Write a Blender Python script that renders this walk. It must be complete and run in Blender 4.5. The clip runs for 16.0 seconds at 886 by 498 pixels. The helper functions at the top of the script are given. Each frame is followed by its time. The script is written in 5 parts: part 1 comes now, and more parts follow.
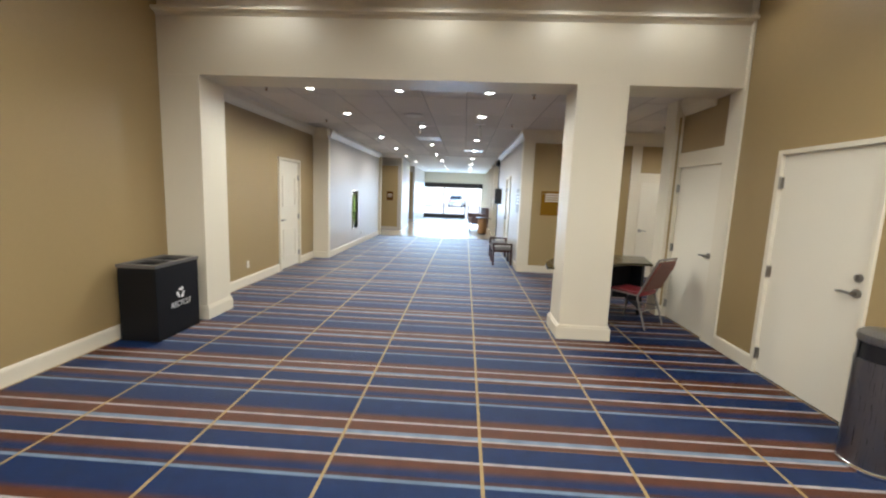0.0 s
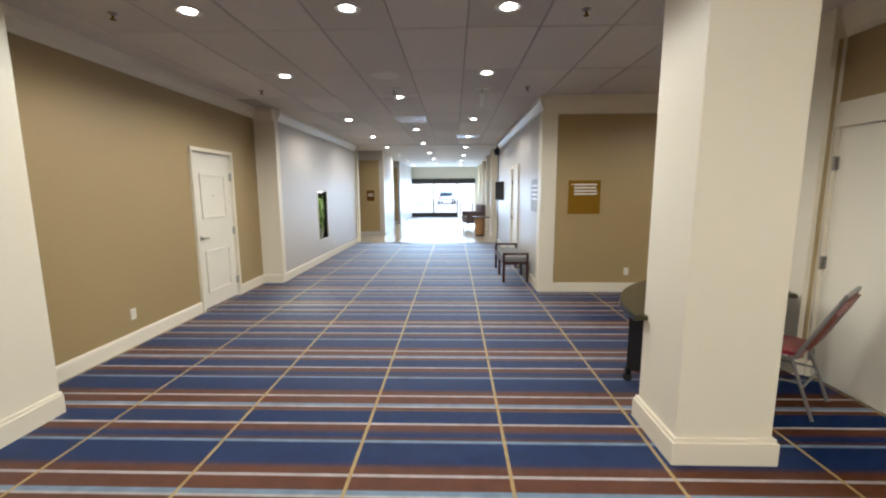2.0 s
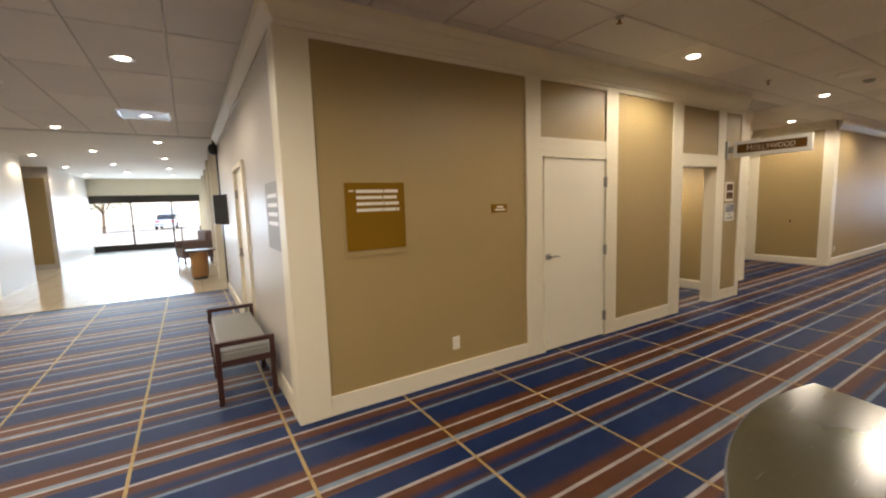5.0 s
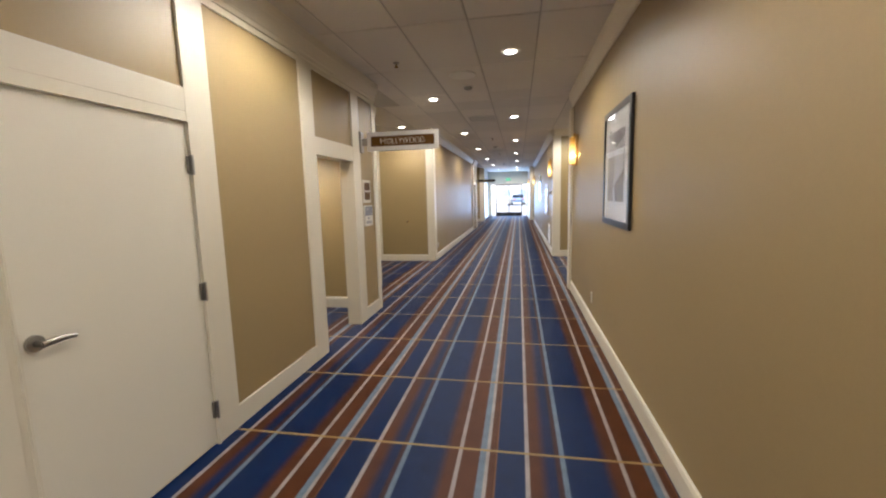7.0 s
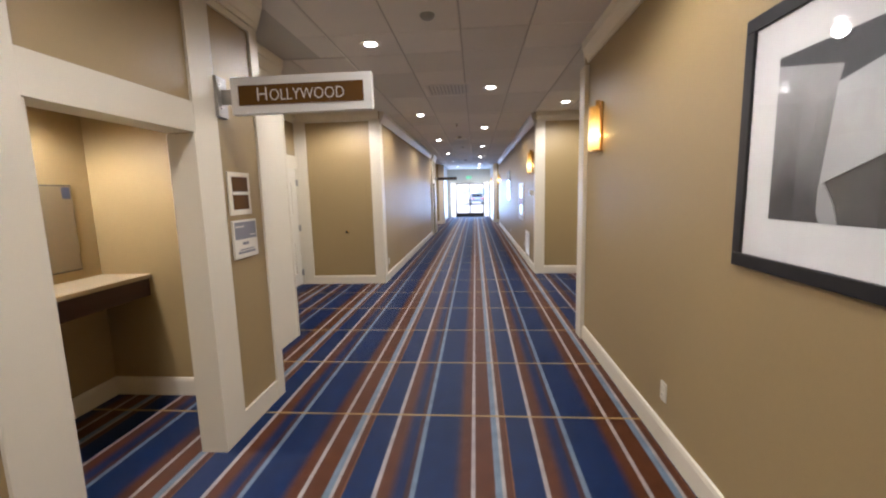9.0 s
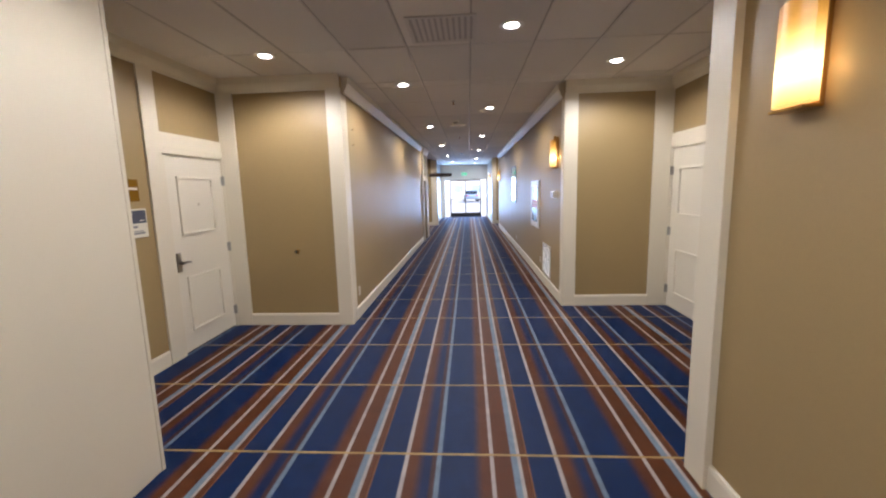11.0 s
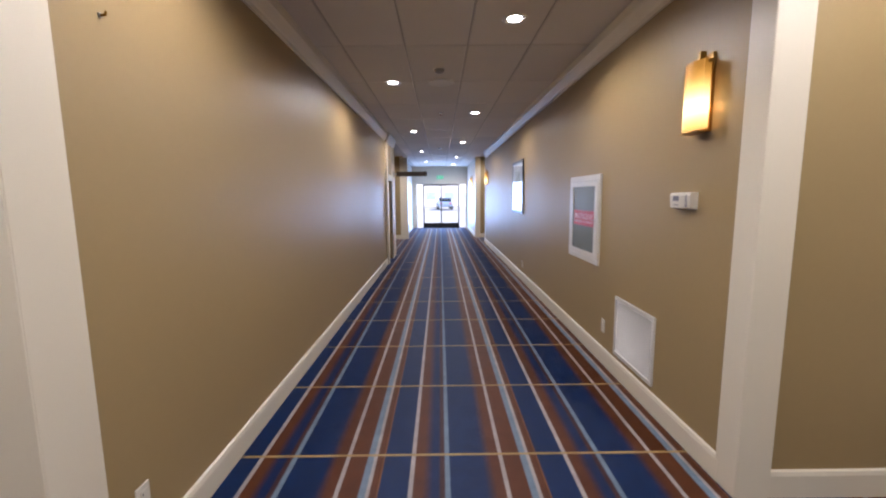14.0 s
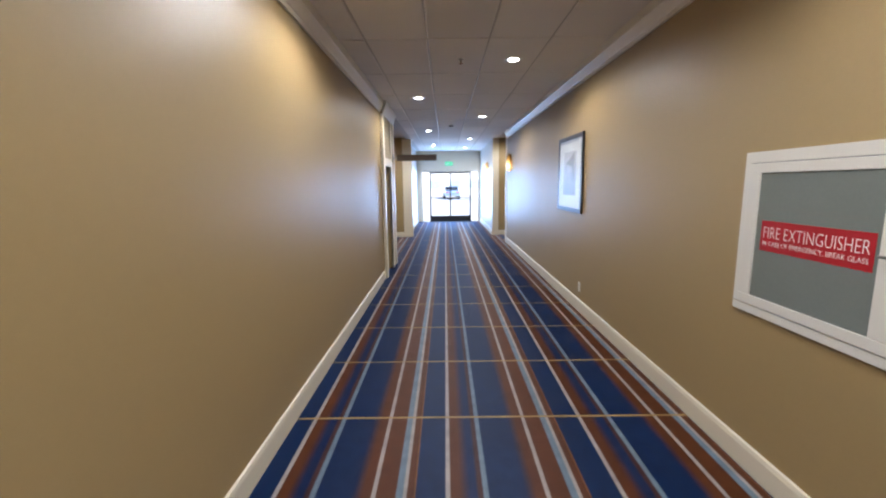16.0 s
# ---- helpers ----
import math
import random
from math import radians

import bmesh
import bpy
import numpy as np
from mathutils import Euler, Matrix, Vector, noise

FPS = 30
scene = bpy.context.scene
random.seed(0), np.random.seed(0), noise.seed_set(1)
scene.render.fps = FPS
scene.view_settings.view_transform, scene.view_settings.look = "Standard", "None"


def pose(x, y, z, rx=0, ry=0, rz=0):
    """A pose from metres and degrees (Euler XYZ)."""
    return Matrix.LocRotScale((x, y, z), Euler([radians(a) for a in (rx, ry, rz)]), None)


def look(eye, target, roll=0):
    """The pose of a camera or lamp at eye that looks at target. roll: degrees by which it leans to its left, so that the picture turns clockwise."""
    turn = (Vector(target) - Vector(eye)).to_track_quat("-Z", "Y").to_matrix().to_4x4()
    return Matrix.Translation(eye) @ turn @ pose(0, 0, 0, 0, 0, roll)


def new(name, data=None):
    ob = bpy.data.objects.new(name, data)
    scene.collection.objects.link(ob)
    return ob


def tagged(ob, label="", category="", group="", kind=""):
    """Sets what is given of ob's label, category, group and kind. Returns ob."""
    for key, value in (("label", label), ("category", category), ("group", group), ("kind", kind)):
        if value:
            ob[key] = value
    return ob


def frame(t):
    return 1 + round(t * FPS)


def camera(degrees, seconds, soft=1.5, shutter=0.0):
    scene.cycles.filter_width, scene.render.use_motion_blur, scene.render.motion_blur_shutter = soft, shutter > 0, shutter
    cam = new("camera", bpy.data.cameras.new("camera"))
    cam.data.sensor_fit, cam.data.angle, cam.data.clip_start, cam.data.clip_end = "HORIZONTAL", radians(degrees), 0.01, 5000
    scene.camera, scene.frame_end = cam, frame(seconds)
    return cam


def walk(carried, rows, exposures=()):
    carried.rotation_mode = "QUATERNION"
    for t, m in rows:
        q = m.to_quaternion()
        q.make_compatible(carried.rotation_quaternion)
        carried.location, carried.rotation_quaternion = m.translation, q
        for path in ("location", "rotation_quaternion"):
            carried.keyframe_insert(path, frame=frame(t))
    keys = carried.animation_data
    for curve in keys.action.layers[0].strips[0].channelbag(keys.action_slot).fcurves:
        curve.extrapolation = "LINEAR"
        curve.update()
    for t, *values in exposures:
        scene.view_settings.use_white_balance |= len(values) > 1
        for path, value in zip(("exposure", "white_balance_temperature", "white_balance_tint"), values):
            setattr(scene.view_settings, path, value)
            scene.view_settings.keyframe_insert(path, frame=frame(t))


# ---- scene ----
cam = camera(94.3, 16.0, 2.2)
PATH = [
    (0, (0.169, 0.542, 1.594), (0.073, 2.521, 1.324), 2.2),
    (0.5, (0.114, 1.129, 1.6), (0.019, 3.108, 1.327), 1.6),
    (1, (0.094, 1.743, 1.569), (0.004, 3.722, 1.29), 1.2),
    (1.5, (0.056, 2.337, 1.571), (-0.024, 4.315, 1.291), 0.4),
    (2, (0.023, 2.907, 1.579), (-0.032, 4.886, 1.295), -0.3),
    (2.5, (0.121, 3.481, 1.591), (0.122, 5.463, 1.324), -0.4),
    (3, (0.131, 4.068, 1.598), (0.241, 6.05, 1.355), -1.0),
    (3.2, (0.146, 4.295, 1.595), (0.29, 6.275, 1.353), -1.0),
    (5.3, (0.952, 6.513, 1.545), (2.214, 8.049, 1.325), -1.9),
    (5.5, (1.094, 6.643, 1.547), (2.5, 8.047, 1.322), -1.7),
    (6, (1.545, 6.936, 1.546), (3.232, 7.982, 1.297), -0.8),
    (6.5, (2.038, 7.211, 1.52), (3.908, 7.858, 1.231), -2.2),
    (7, (2.562, 7.344, 1.507), (4.512, 7.706, 1.246), -1.5),
    (7.5, (3.133, 7.466, 1.486), (5.103, 7.676, 1.215), -0.5),
    (8, (3.696, 7.531, 1.497), (5.669, 7.704, 1.216), -1.0),
    (8.5, (4.283, 7.567, 1.527), (6.253, 7.754, 1.237), -1.0),
    (9, (4.834, 7.65, 1.545), (6.809, 7.81, 1.273), -1.5),
    (9.2, (5.057, 7.67, 1.523), (7.032, 7.843, 1.262), -1.3),
    (11.3, (7.392, 7.832, 1.621), (9.366, 7.947, 1.321), -1.3),
    (11.5, (7.671, 7.858, 1.594), (9.645, 7.963, 1.29), -1.0),
    (12, (8.278, 7.893, 1.598), (10.253, 8.002, 1.308), -1.1),
    (12.5, (8.854, 7.968, 1.592), (10.833, 8.051, 1.315), -1.8),
    (13, (9.452, 7.965, 1.592), (11.43, 8.033, 1.305), -1.1),
    (13.5, (10.031, 8.017, 1.567), (12.008, 8.006, 1.269), -0.9),
    (14, (10.623, 8.026, 1.532), (12.606, 8.014, 1.276), -0.5),
    (14.5, (11.214, 8.073, 1.528), (13.194, 8.138, 1.252), -0.4),
    (15, (11.788, 8.164, 1.54), (13.763, 8.189, 1.226), -0.6),
    (15.5, (12.382, 8.164, 1.543), (14.359, 8.229, 1.248), -0.3),
    (16, (12.992, 8.191, 1.578), (14.967, 8.205, 1.266), -0.8),
]
EXPOSURE = 3.0
walk(cam, [(t, look(eye, target, roll)) for t, eye, target, roll in PATH],
     [(0.0, EXPOSURE + 0.20, 5700, 8), (3.2, EXPOSURE + 0.14, 5820, 10), (5.3, EXPOSURE + 0.08, 7050, 13), (6.0, EXPOSURE + 0.22, 6850, 13), (6.5, EXPOSURE + 0.2, 6450, 12), (7.5, EXPOSURE + 0.15, 5800, 13), (9.0, EXPOSURE + 0.2, 5750, 17), (11.5, EXPOSURE + 0.05, 5750, 17), (14.0, EXPOSURE - 0.05, 5700, 21), (15.4, EXPOSURE + 0.2, 5600, 14), (16.0, EXPOSURE + 0.25, 5600, 13)])

# ---- world and sun ----
SUN_AZ, SUN_EL = 215.0, 48.0          # degrees from +y towards +x, and above the horizon
world = bpy.data.worlds.new("sky")
scene.world = world
world.use_nodes = True
wn = world.node_tree
sky = wn.nodes.new("ShaderNodeTexSky")
sky.sky_type = "NISHITA"
sky.sun_disc = False
sky.sun_elevation = radians(SUN_EL)
sky.sun_rotation = radians(SUN_AZ)
wn.links.new(sky.outputs[0], wn.nodes["Background"].inputs[0])
wn.nodes["Background"].inputs[1].default_value = 0.08
sun_data = bpy.data.lights.new("sun", "SUN")
sun_data.energy, sun_data.angle, sun_data.color = 2.0, radians(0.5), (1.0, 0.95, 0.87)
sun = new("sun", sun_data)
sun_to = Vector((math.sin(radians(SUN_AZ)) * math.cos(radians(SUN_EL)), math.cos(radians(SUN_AZ)) * math.cos(radians(SUN_EL)), math.sin(radians(SUN_EL))))
sun.matrix_world = look(sun_to * 60, (0, 0, 0))


def window_light(name, m, width, height, watts, colour):
    """Daylight that enters through a glazed opening."""
    d = bpy.data.lights.new(name, "AREA")
    d.shape, d.size, d.size_y, d.energy, d.color = "RECTANGLE", width, height, watts, colour
    ob = new(name, d)
    ob.matrix_world = m
    return ob


window_light("exit_daylight", look((30.42, 8.12, 1.15), (20, 8.12, 0.7)), 2.2, 2.0, 20, (0.38, 0.62, 1.0))
window_light("lobby_daylight", look((-1.0, 27.3, 1.2), (-1.0, 18, 0.6)), 4.8, 1.9, 30, (0.55, 0.76, 1.0))

LAMP = (1.0, 0.92, 0.78)
lamp_data = {}


def downlight_lamp(x, y, z, watts):
    if watts not in lamp_data:
        d = bpy.data.lights.new("downlight", "SPOT")
        d.energy, d.color, d.spot_size, d.spot_blend, d.shadow_soft_size = watts, LAMP, radians(168), 0.5, 0.06
        lamp_data[watts] = d
    ob = new("downlight_lamp", lamp_data[watts])
    ob.location = (x, y, z)


# ---- materials ----
def material(name):
    m = bpy.data.materials.new(name)
    m.use_nodes = True
    nt = m.node_tree
    return m, nt, nt.nodes["Principled BSDF"]


def noise_node(nt, scale, detail=4.0, rough=0.55, coords=None):
    n = nt.nodes.new("ShaderNodeTexNoise")
    n.inputs["Scale"].default_value, n.inputs["Detail"].default_value, n.inputs["Roughness"].default_value = scale, detail, rough
    if coords is not None:
        nt.links.new(coords, n.inputs["Vector"])
    return n


def mix_colour(nt, a, b, factor=None, mode="MIX", amount=1.0):
    n = nt.nodes.new("ShaderNodeMix")
    n.data_type, n.blend_type = "RGBA", mode
    n.inputs[0].default_value = amount
    if factor is not None:
        nt.links.new(factor, n.inputs[0])
    for slot, v in ((6, a), (7, b)):
        if isinstance(v, tuple):
            n.inputs[slot].default_value = (*v, 1) if len(v) == 3 else v
        else:
            nt.links.new(v, n.inputs[slot])
    return n.outputs[2]


def math_node(nt, op, a, b=0.0, c=0.0):
    n = nt.nodes.new("ShaderNodeMath")
    n.operation = op
    for slot, v in enumerate((a, b, c)):
        if isinstance(v, (int, float)):
            n.inputs[slot].default_value = v
        else:
            nt.links.new(v, n.inputs[slot])
    return n.outputs[0]


def bump_from(nt, bsdf, height, strength, distance):
    b = nt.nodes.new("ShaderNodeBump")
    b.inputs["Strength"].default_value, b.inputs["Distance"].default_value = strength, distance
    nt.links.new(height, b.inputs["Height"])
    nt.links.new(b.outputs[0], bsdf.inputs["Normal"])


def stretched(nt, sx, sy, sz):
    g = nt.nodes.new("ShaderNodeNewGeometry")
    mp = nt.nodes.new("ShaderNodeMapping")
    mp.inputs["Scale"].default_value = (sx, sy, sz)
    nt.links.new(g.outputs["Position"], mp.inputs["Vector"])
    return mp.outputs[0]


def surface(name, colour, rough=0.5, metal=0.0, vary=0.08, big=1.3, fine=60.0, bump=0.15, dist=0.001, spec=0.5):
    """A plain finish with broad blotches, fine grain and a little relief."""
    m, nt, b = material(name)
    g = stretched(nt, 1, 1, 1)
    n1, n2 = noise_node(nt, big, 3, 0.5, g), noise_node(nt, fine, 4, 0.6, g)
    dark = tuple(c * (1 - 2 * vary) for c in colour)
    lite = tuple(min(1, c * (1 + vary)) for c in colour)
    c1 = mix_colour(nt, dark, lite, n1.outputs["Fac"])
    c2 = mix_colour(nt, c1, mix_colour(nt, dark, lite, n2.outputs["Fac"]), None, "MIX", 0.4)
    nt.links.new(c2, b.inputs["Base Color"])
    b.inputs["Metallic"].default_value = metal
    b.inputs["Specular IOR Level"].default_value = spec
    nt.links.new(math_node(nt, "MULTIPLY_ADD", n1.outputs["Fac"], 0.16, rough - 0.08), b.inputs["Roughness"])
    if bump:
        bump_from(nt, b, n2.outputs["Fac"], bump, dist)
    return m


def wallcovering(name, colour, rough=0.42):
    """Vinyl wallcovering: a fine woven emboss, faint drop seams and scuffs."""
    m, nt, b = material(name)
    p = stretched(nt, 1, 1, 1)
    weave1 = noise_node(nt, 1.0, 2, 0.5, stretched(nt, 700, 700, 90))
    weave2 = noise_node(nt, 1.0, 2, 0.5, stretched(nt, 90, 90, 800))
    blot = noise_node(nt, 0.9, 4, 0.55, p)
    mott = noise_node(nt, 24, 4, 0.6, p)
    weave = math_node(nt, "ADD", weave1.outputs["Fac"], weave2.outputs["Fac"])
    dark, lite = tuple(c * 0.86 for c in colour), tuple(c * 1.08 for c in colour)
    c = mix_colour(nt, dark, lite, blot.outputs["Fac"])
    c = mix_colour(nt, c, mix_colour(nt, dark, lite, mott.outputs["Fac"]), None, "MIX", 0.45)
    c = mix_colour(nt, c, mix_colour(nt, tuple(v * 0.8 for v in colour), tuple(v * 1.12 for v in colour), weave1.outputs["Fac"]), None, "MIX", 0.35)
    nt.links.new(c, b.inputs["Base Color"])
    nt.links.new(math_node(nt, "MULTIPLY_ADD", blot.outputs["Fac"], 0.14, rough - 0.07), b.inputs["Roughness"])
    bump_from(nt, b, weave, 0.22, 0.0012)
    return m


PERIOD = 0.8975


def carpet_material():
    """Printed broadloom: bands across the hall, gold lines along it, one repeat of about 0.9 m both ways."""
    m, nt, b = material("striped_carpet")
    geo = nt.nodes.new("ShaderNodeNewGeometry")
    sep = nt.nodes.new("ShaderNodeSeparateXYZ")
    wob = noise_node(nt, 38, 3, 0.6, geo.outputs["Position"])
    nt.links.new(geo.outputs["Position"], sep.inputs[0])
    jitter = math_node(nt, "MULTIPLY_ADD", wob.outputs["Fac"], 0.006, -0.003)
    along = math_node(nt, "ADD", sep.outputs["Y"], jitter)
    u = math_node(nt, "FRACT", math_node(nt, "DIVIDE", math_node(nt, "SUBTRACT", 8.458, along), PERIOD))
    navy, rust, ivory, pale, gold = (0.0040, 0.0190, 0.078), (0.092, 0.029, 0.0105), (0.36, 0.33, 0.325), (0.15, 0.21, 0.285), (0.38, 0.27, 0.11)
    stops = [(0.0, pale), (0.030, pale), (0.034, ivory), (0.052, ivory), (0.056, rust), (0.094, rust), (0.098, (0.22, 0.10, 0.03)), (0.108, navy),
             (0.276, navy), (0.280, ivory), (0.303, ivory), (0.307, rust), (0.36, rust), (0.42, navy), (0.455, navy), (0.470, (0.055, 0.022, 0.025)),
             (0.492, (0.055, 0.022, 0.025)), (0.498, pale), (0.524, pale), (0.529, navy), (0.74, navy), (0.80, rust), (0.848, rust), (0.852, ivory),
             (0.874, ivory), (0.878, rust), (0.988, rust), (0.994, pale)]
    ramp = nt.nodes.new("ShaderNodeValToRGB")
    cr = ramp.color_ramp
    cr.interpolation = "LINEAR"
    while len(cr.elements) < len(stops):
        cr.elements.new(0.5)
    for e, (at, col) in zip(cr.elements, stops):
        e.position = at
    for e, (at, col) in zip(cr.elements, stops):
        e.color = (*col, 1)
    nt.links.new(u, ramp.inputs[0])
    across = math_node(nt, "ADD", sep.outputs["X"], jitter)
    v = math_node(nt, "PINGPONG", math_node(nt, "SUBTRACT", across, 0.336), PERIOD / 2)
    line = math_node(nt, "LESS_THAN", v, 0.0105)
    c = mix_colour(nt, ramp.outputs[0], gold, math_node(nt, "MULTIPLY", line, 0.9))
    pile = noise_node(nt, 420, 2, 0.7, geo.outputs["Position"])
    worn = noise_node(nt, 2.2, 5, 0.6, geo.outputs["Position"])
    nap = noise_node(nt, 9.0, 3, 0.55, geo.outputs["Position"])
    c = mix_colour(nt, c, mix_colour(nt, (0.45, 0.45, 0.45), (1.55, 1.55, 1.55), nap.outputs["Fac"]), None, "MULTIPLY", 0.8)
    c = mix_colour(nt, c, mix_colour(nt, (0.55, 0.55, 0.55), (1.35, 1.35, 1.35), pile.outputs["Fac"]), None, "MULTIPLY", 0.6)
    c = mix_colour(nt, c, mix_colour(nt, (0.72, 0.72, 0.74), (1.25, 1.24, 1.22), worn.outputs["Fac"]), None, "MULTIPLY", 0.7)
    nt.links.new(c, b.inputs["Base Color"])
    # woven rows along the stripes: the gloss of the yarn spreads across them
    b.inputs["Roughness"].default_value = 0.56
    b.inputs["Specular IOR Level"].default_value = 0.35
    b.inputs["Anisotropic"].default_value = 1.0
    rows = nt.nodes.new("ShaderNodeCombineXYZ")
    rows.inputs[0].default_value = 1.0
    nt.links.new(rows.outputs[0], b.inputs["Tangent"])
    b.inputs["Sheen Weight"].default_value = 0.08
    b.inputs["Sheen Roughness"].default_value = 0.25
    bump_from(nt, b, pile.outputs["Fac"], 0.35, 0.003)
    return m


def tile_floor_material():
    m, nt, b = material("lobby_stone_tile")
    p = stretched(nt, 1, 1, 1)
    br = nt.nodes.new("ShaderNodeTexBrick")
    br.offset = 0.0
    br.inputs["Color1"].default_value, br.inputs["Color2"].default_value, br.inputs["Mortar"].default_value = (0.60, 0.53, 0.43, 1), (0.52, 0.46, 0.37, 1), (0.33, 0.29, 0.24, 1)
    br.inputs["Scale"].default_value, br.inputs["Mortar Size"].default_value = 1.0, 0.006
    br.inputs["Brick Width"].default_value, br.inputs["Row Height"].default_value = 0.45, 0.45
    nt.links.new(p, br.inputs["Vector"])
    n = noise_node(nt, 5, 6, 0.6, p)
    nt.links.new(mix_colour(nt, br.outputs["Color"], mix_colour(nt, (0.7, 0.7, 0.7), (1.2, 1.2, 1.2), n.outputs["Fac"]), None, "MULTIPLY", 0.6), b.inputs["Base Color"])
    b.inputs["Roughness"].default_value = 0.16
    return m


def ceiling_tile_material():
    m, nt, b = material("mineral_ceiling_tile")
    p = stretched(nt, 1, 1, 1)
    pits, broad = noise_node(nt, 170, 3, 0.7, p), noise_node(nt, 1.1, 3, 0.5, p)
    isl = nt.nodes.new("ShaderNodeNewGeometry")
    c = mix_colour(nt, (0.62, 0.58, 0.53), (0.76, 0.72, 0.67), pits.outputs["Fac"])
    c = mix_colour(nt, c, mix_colour(nt, (0.82, 0.82, 0.82), (1.08, 1.07, 1.06), isl.outputs["Random Per Island"]), None, "MULTIPLY", 0.6)
    c = mix_colour(nt, c, mix_colour(nt, (0.86, 0.85, 0.83), (1.06, 1.06, 1.06), broad.outputs["Fac"]), None, "MULTIPLY", 0.7)
    nt.links.new(c, b.inputs["Base Color"])
    b.inputs["Roughness"].default_value = 0.9
    bump_from(nt, b, pits.outputs["Fac"], 0.5, 0.002)
    return m


def glowing(name, colour, strength, base=(0.8, 0.8, 0.8)):
    m, nt, b = material(name)
    b.inputs["Base Color"].default_value = (*base, 1)
    b.inputs["Emission Color"].default_value = (*colour, 1)
    b.inputs["Emission Strength"].default_value = strength
    return m


def sconce_shade_material():
    """Alabaster glass with a lamp low inside: brightest below the middle, amber above."""
    m, nt, b = material("amber_glass_shade")
    tc = nt.nodes.new("ShaderNodeTexCoord")
    sep = nt.nodes.new("ShaderNodeSeparateXYZ")
    nt.links.new(tc.outputs["Object"], sep.inputs[0])
    veins = noise_node(nt, 14, 5, 0.65, tc.outputs["Object"])
    off = math_node(nt, "ABSOLUTE", math_node(nt, "SUBTRACT", sep.outputs["Z"], 0.12))
    heat = math_node(nt, "POWER", math_node(nt, "MAXIMUM", math_node(nt, "SUBTRACT", 1.0, math_node(nt, "MULTIPLY", off, 4.2)), 0.02), 2.0)
    glow = mix_colour(nt, (1.0, 0.45, 0.045), (1.0, 0.80, 0.36), heat)
    nt.links.new(mix_colour(nt, (0.42, 0.19, 0.03), (0.60, 0.32, 0.07), veins.outputs["Fac"]), b.inputs["Base Color"])
    nt.links.new(glow, b.inputs["Emission Color"])
    nt.links.new(math_node(nt, "MULTIPLY_ADD", heat, 0.50, math_node(nt, "MULTIPLY_ADD", veins.outputs["Fac"], 0.05, 0.015)), b.inputs["Emission Strength"])
    b.inputs["Roughness"].default_value = 0.3
    return m


def glass_material(name, tint=(1, 1, 1), rough=0.0, ior=1.45):
    m, nt, b = material(name)
    b.inputs["Base Color"].default_value = (*tint, 1)
    b.inputs["Transmission Weight"].default_value = 1.0
    b.inputs["Roughness"].default_value = rough
    b.inputs["IOR"].default_value = ior
    return m


def brushed(name, colour, rough=0.3):
    m, nt, b = material(name)
    n = noise_node(nt, 1.0, 3, 0.6, stretched(nt, 260, 260, 6))
    nt.links.new(mix_colour(nt, tuple(c * 0.75 for c in colour), colour, n.outputs["Fac"]), b.inputs["Base Color"])
    b.inputs["Metallic"].default_value = 1.0
    nt.links.new(math_node(nt, "MULTIPLY_ADD", n.outputs["Fac"], 0.18, rough - 0.09), b.inputs["Roughness"])
    return m


def wood(name, dark, lite, rough=0.35, axis=(1, 1, 14)):
    m, nt, b = material(name)
    n = noise_node(nt, 3.0, 6, 0.65, stretched(nt, *axis))
    nt.links.new(mix_colour(nt, dark, lite, n.outputs["Fac"]), b.inputs["Base Color"])
    b.inputs["Roughness"].default_value = rough
    bump_from(nt, b, n.outputs["Fac"], 0.1, 0.001)
    return m


def laminate_material():
    """Dark olive laminate: soft clouding, fine scratches and wiped patches in the gloss."""
    m, nt, b = material("olive_laminate")
    cloud = noise_node(nt, 2.4, 5, 0.6, stretched(nt, 1, 1, 1))
    scratch = noise_node(nt, 1.0, 2, 0.5, stretched(nt, 9, 160, 1))
    c = mix_colour(nt, (0.034, 0.029, 0.014), (0.074, 0.062, 0.034), cloud.outputs["Fac"])
    c = mix_colour(nt, c, (0.085, 0.075, 0.048), math_node(nt, "GREATER_THAN", scratch.outputs["Fac"], 0.70))
    nt.links.new(c, b.inputs["Base Color"])
    nt.links.new(math_node(nt, "MULTIPLY_ADD", cloud.outputs["Fac"], 0.14, 0.12), b.inputs["Roughness"])
    b.inputs["Specular IOR Level"].default_value = 0.3
    bump_from(nt, b, scratch.outputs["Fac"], 0.05, 0.001)
    return m


def cloudy(name, dark, lite, fade=0.0):
    """A photograph's soft grey cloud, streaked upright; fade: how far the print itself pales towards its top."""
    m, nt, b = material(name)
    n = noise_node(nt, 5.0, 5, 0.6, stretched(nt, 2.2, 1, 0.8))
    tc = nt.nodes.new("ShaderNodeTexCoord")
    sep = nt.nodes.new("ShaderNodeSeparateXYZ")
    nt.links.new(tc.outputs["Object"], sep.inputs[0])
    tone = math_node(nt, "MULTIPLY_ADD", math_node(nt, "SUBTRACT", sep.outputs["Z"], 0.48), 2.8 * fade, n.outputs["Fac"])
    nt.links.new(mix_colour(nt, dark, lite, math_node(nt, "MINIMUM", math_node(nt, "MAXIMUM", tone, 0.0), 1.0)), b.inputs["Base Color"])
    b.inputs["Roughness"].default_value = 0.5
    return m


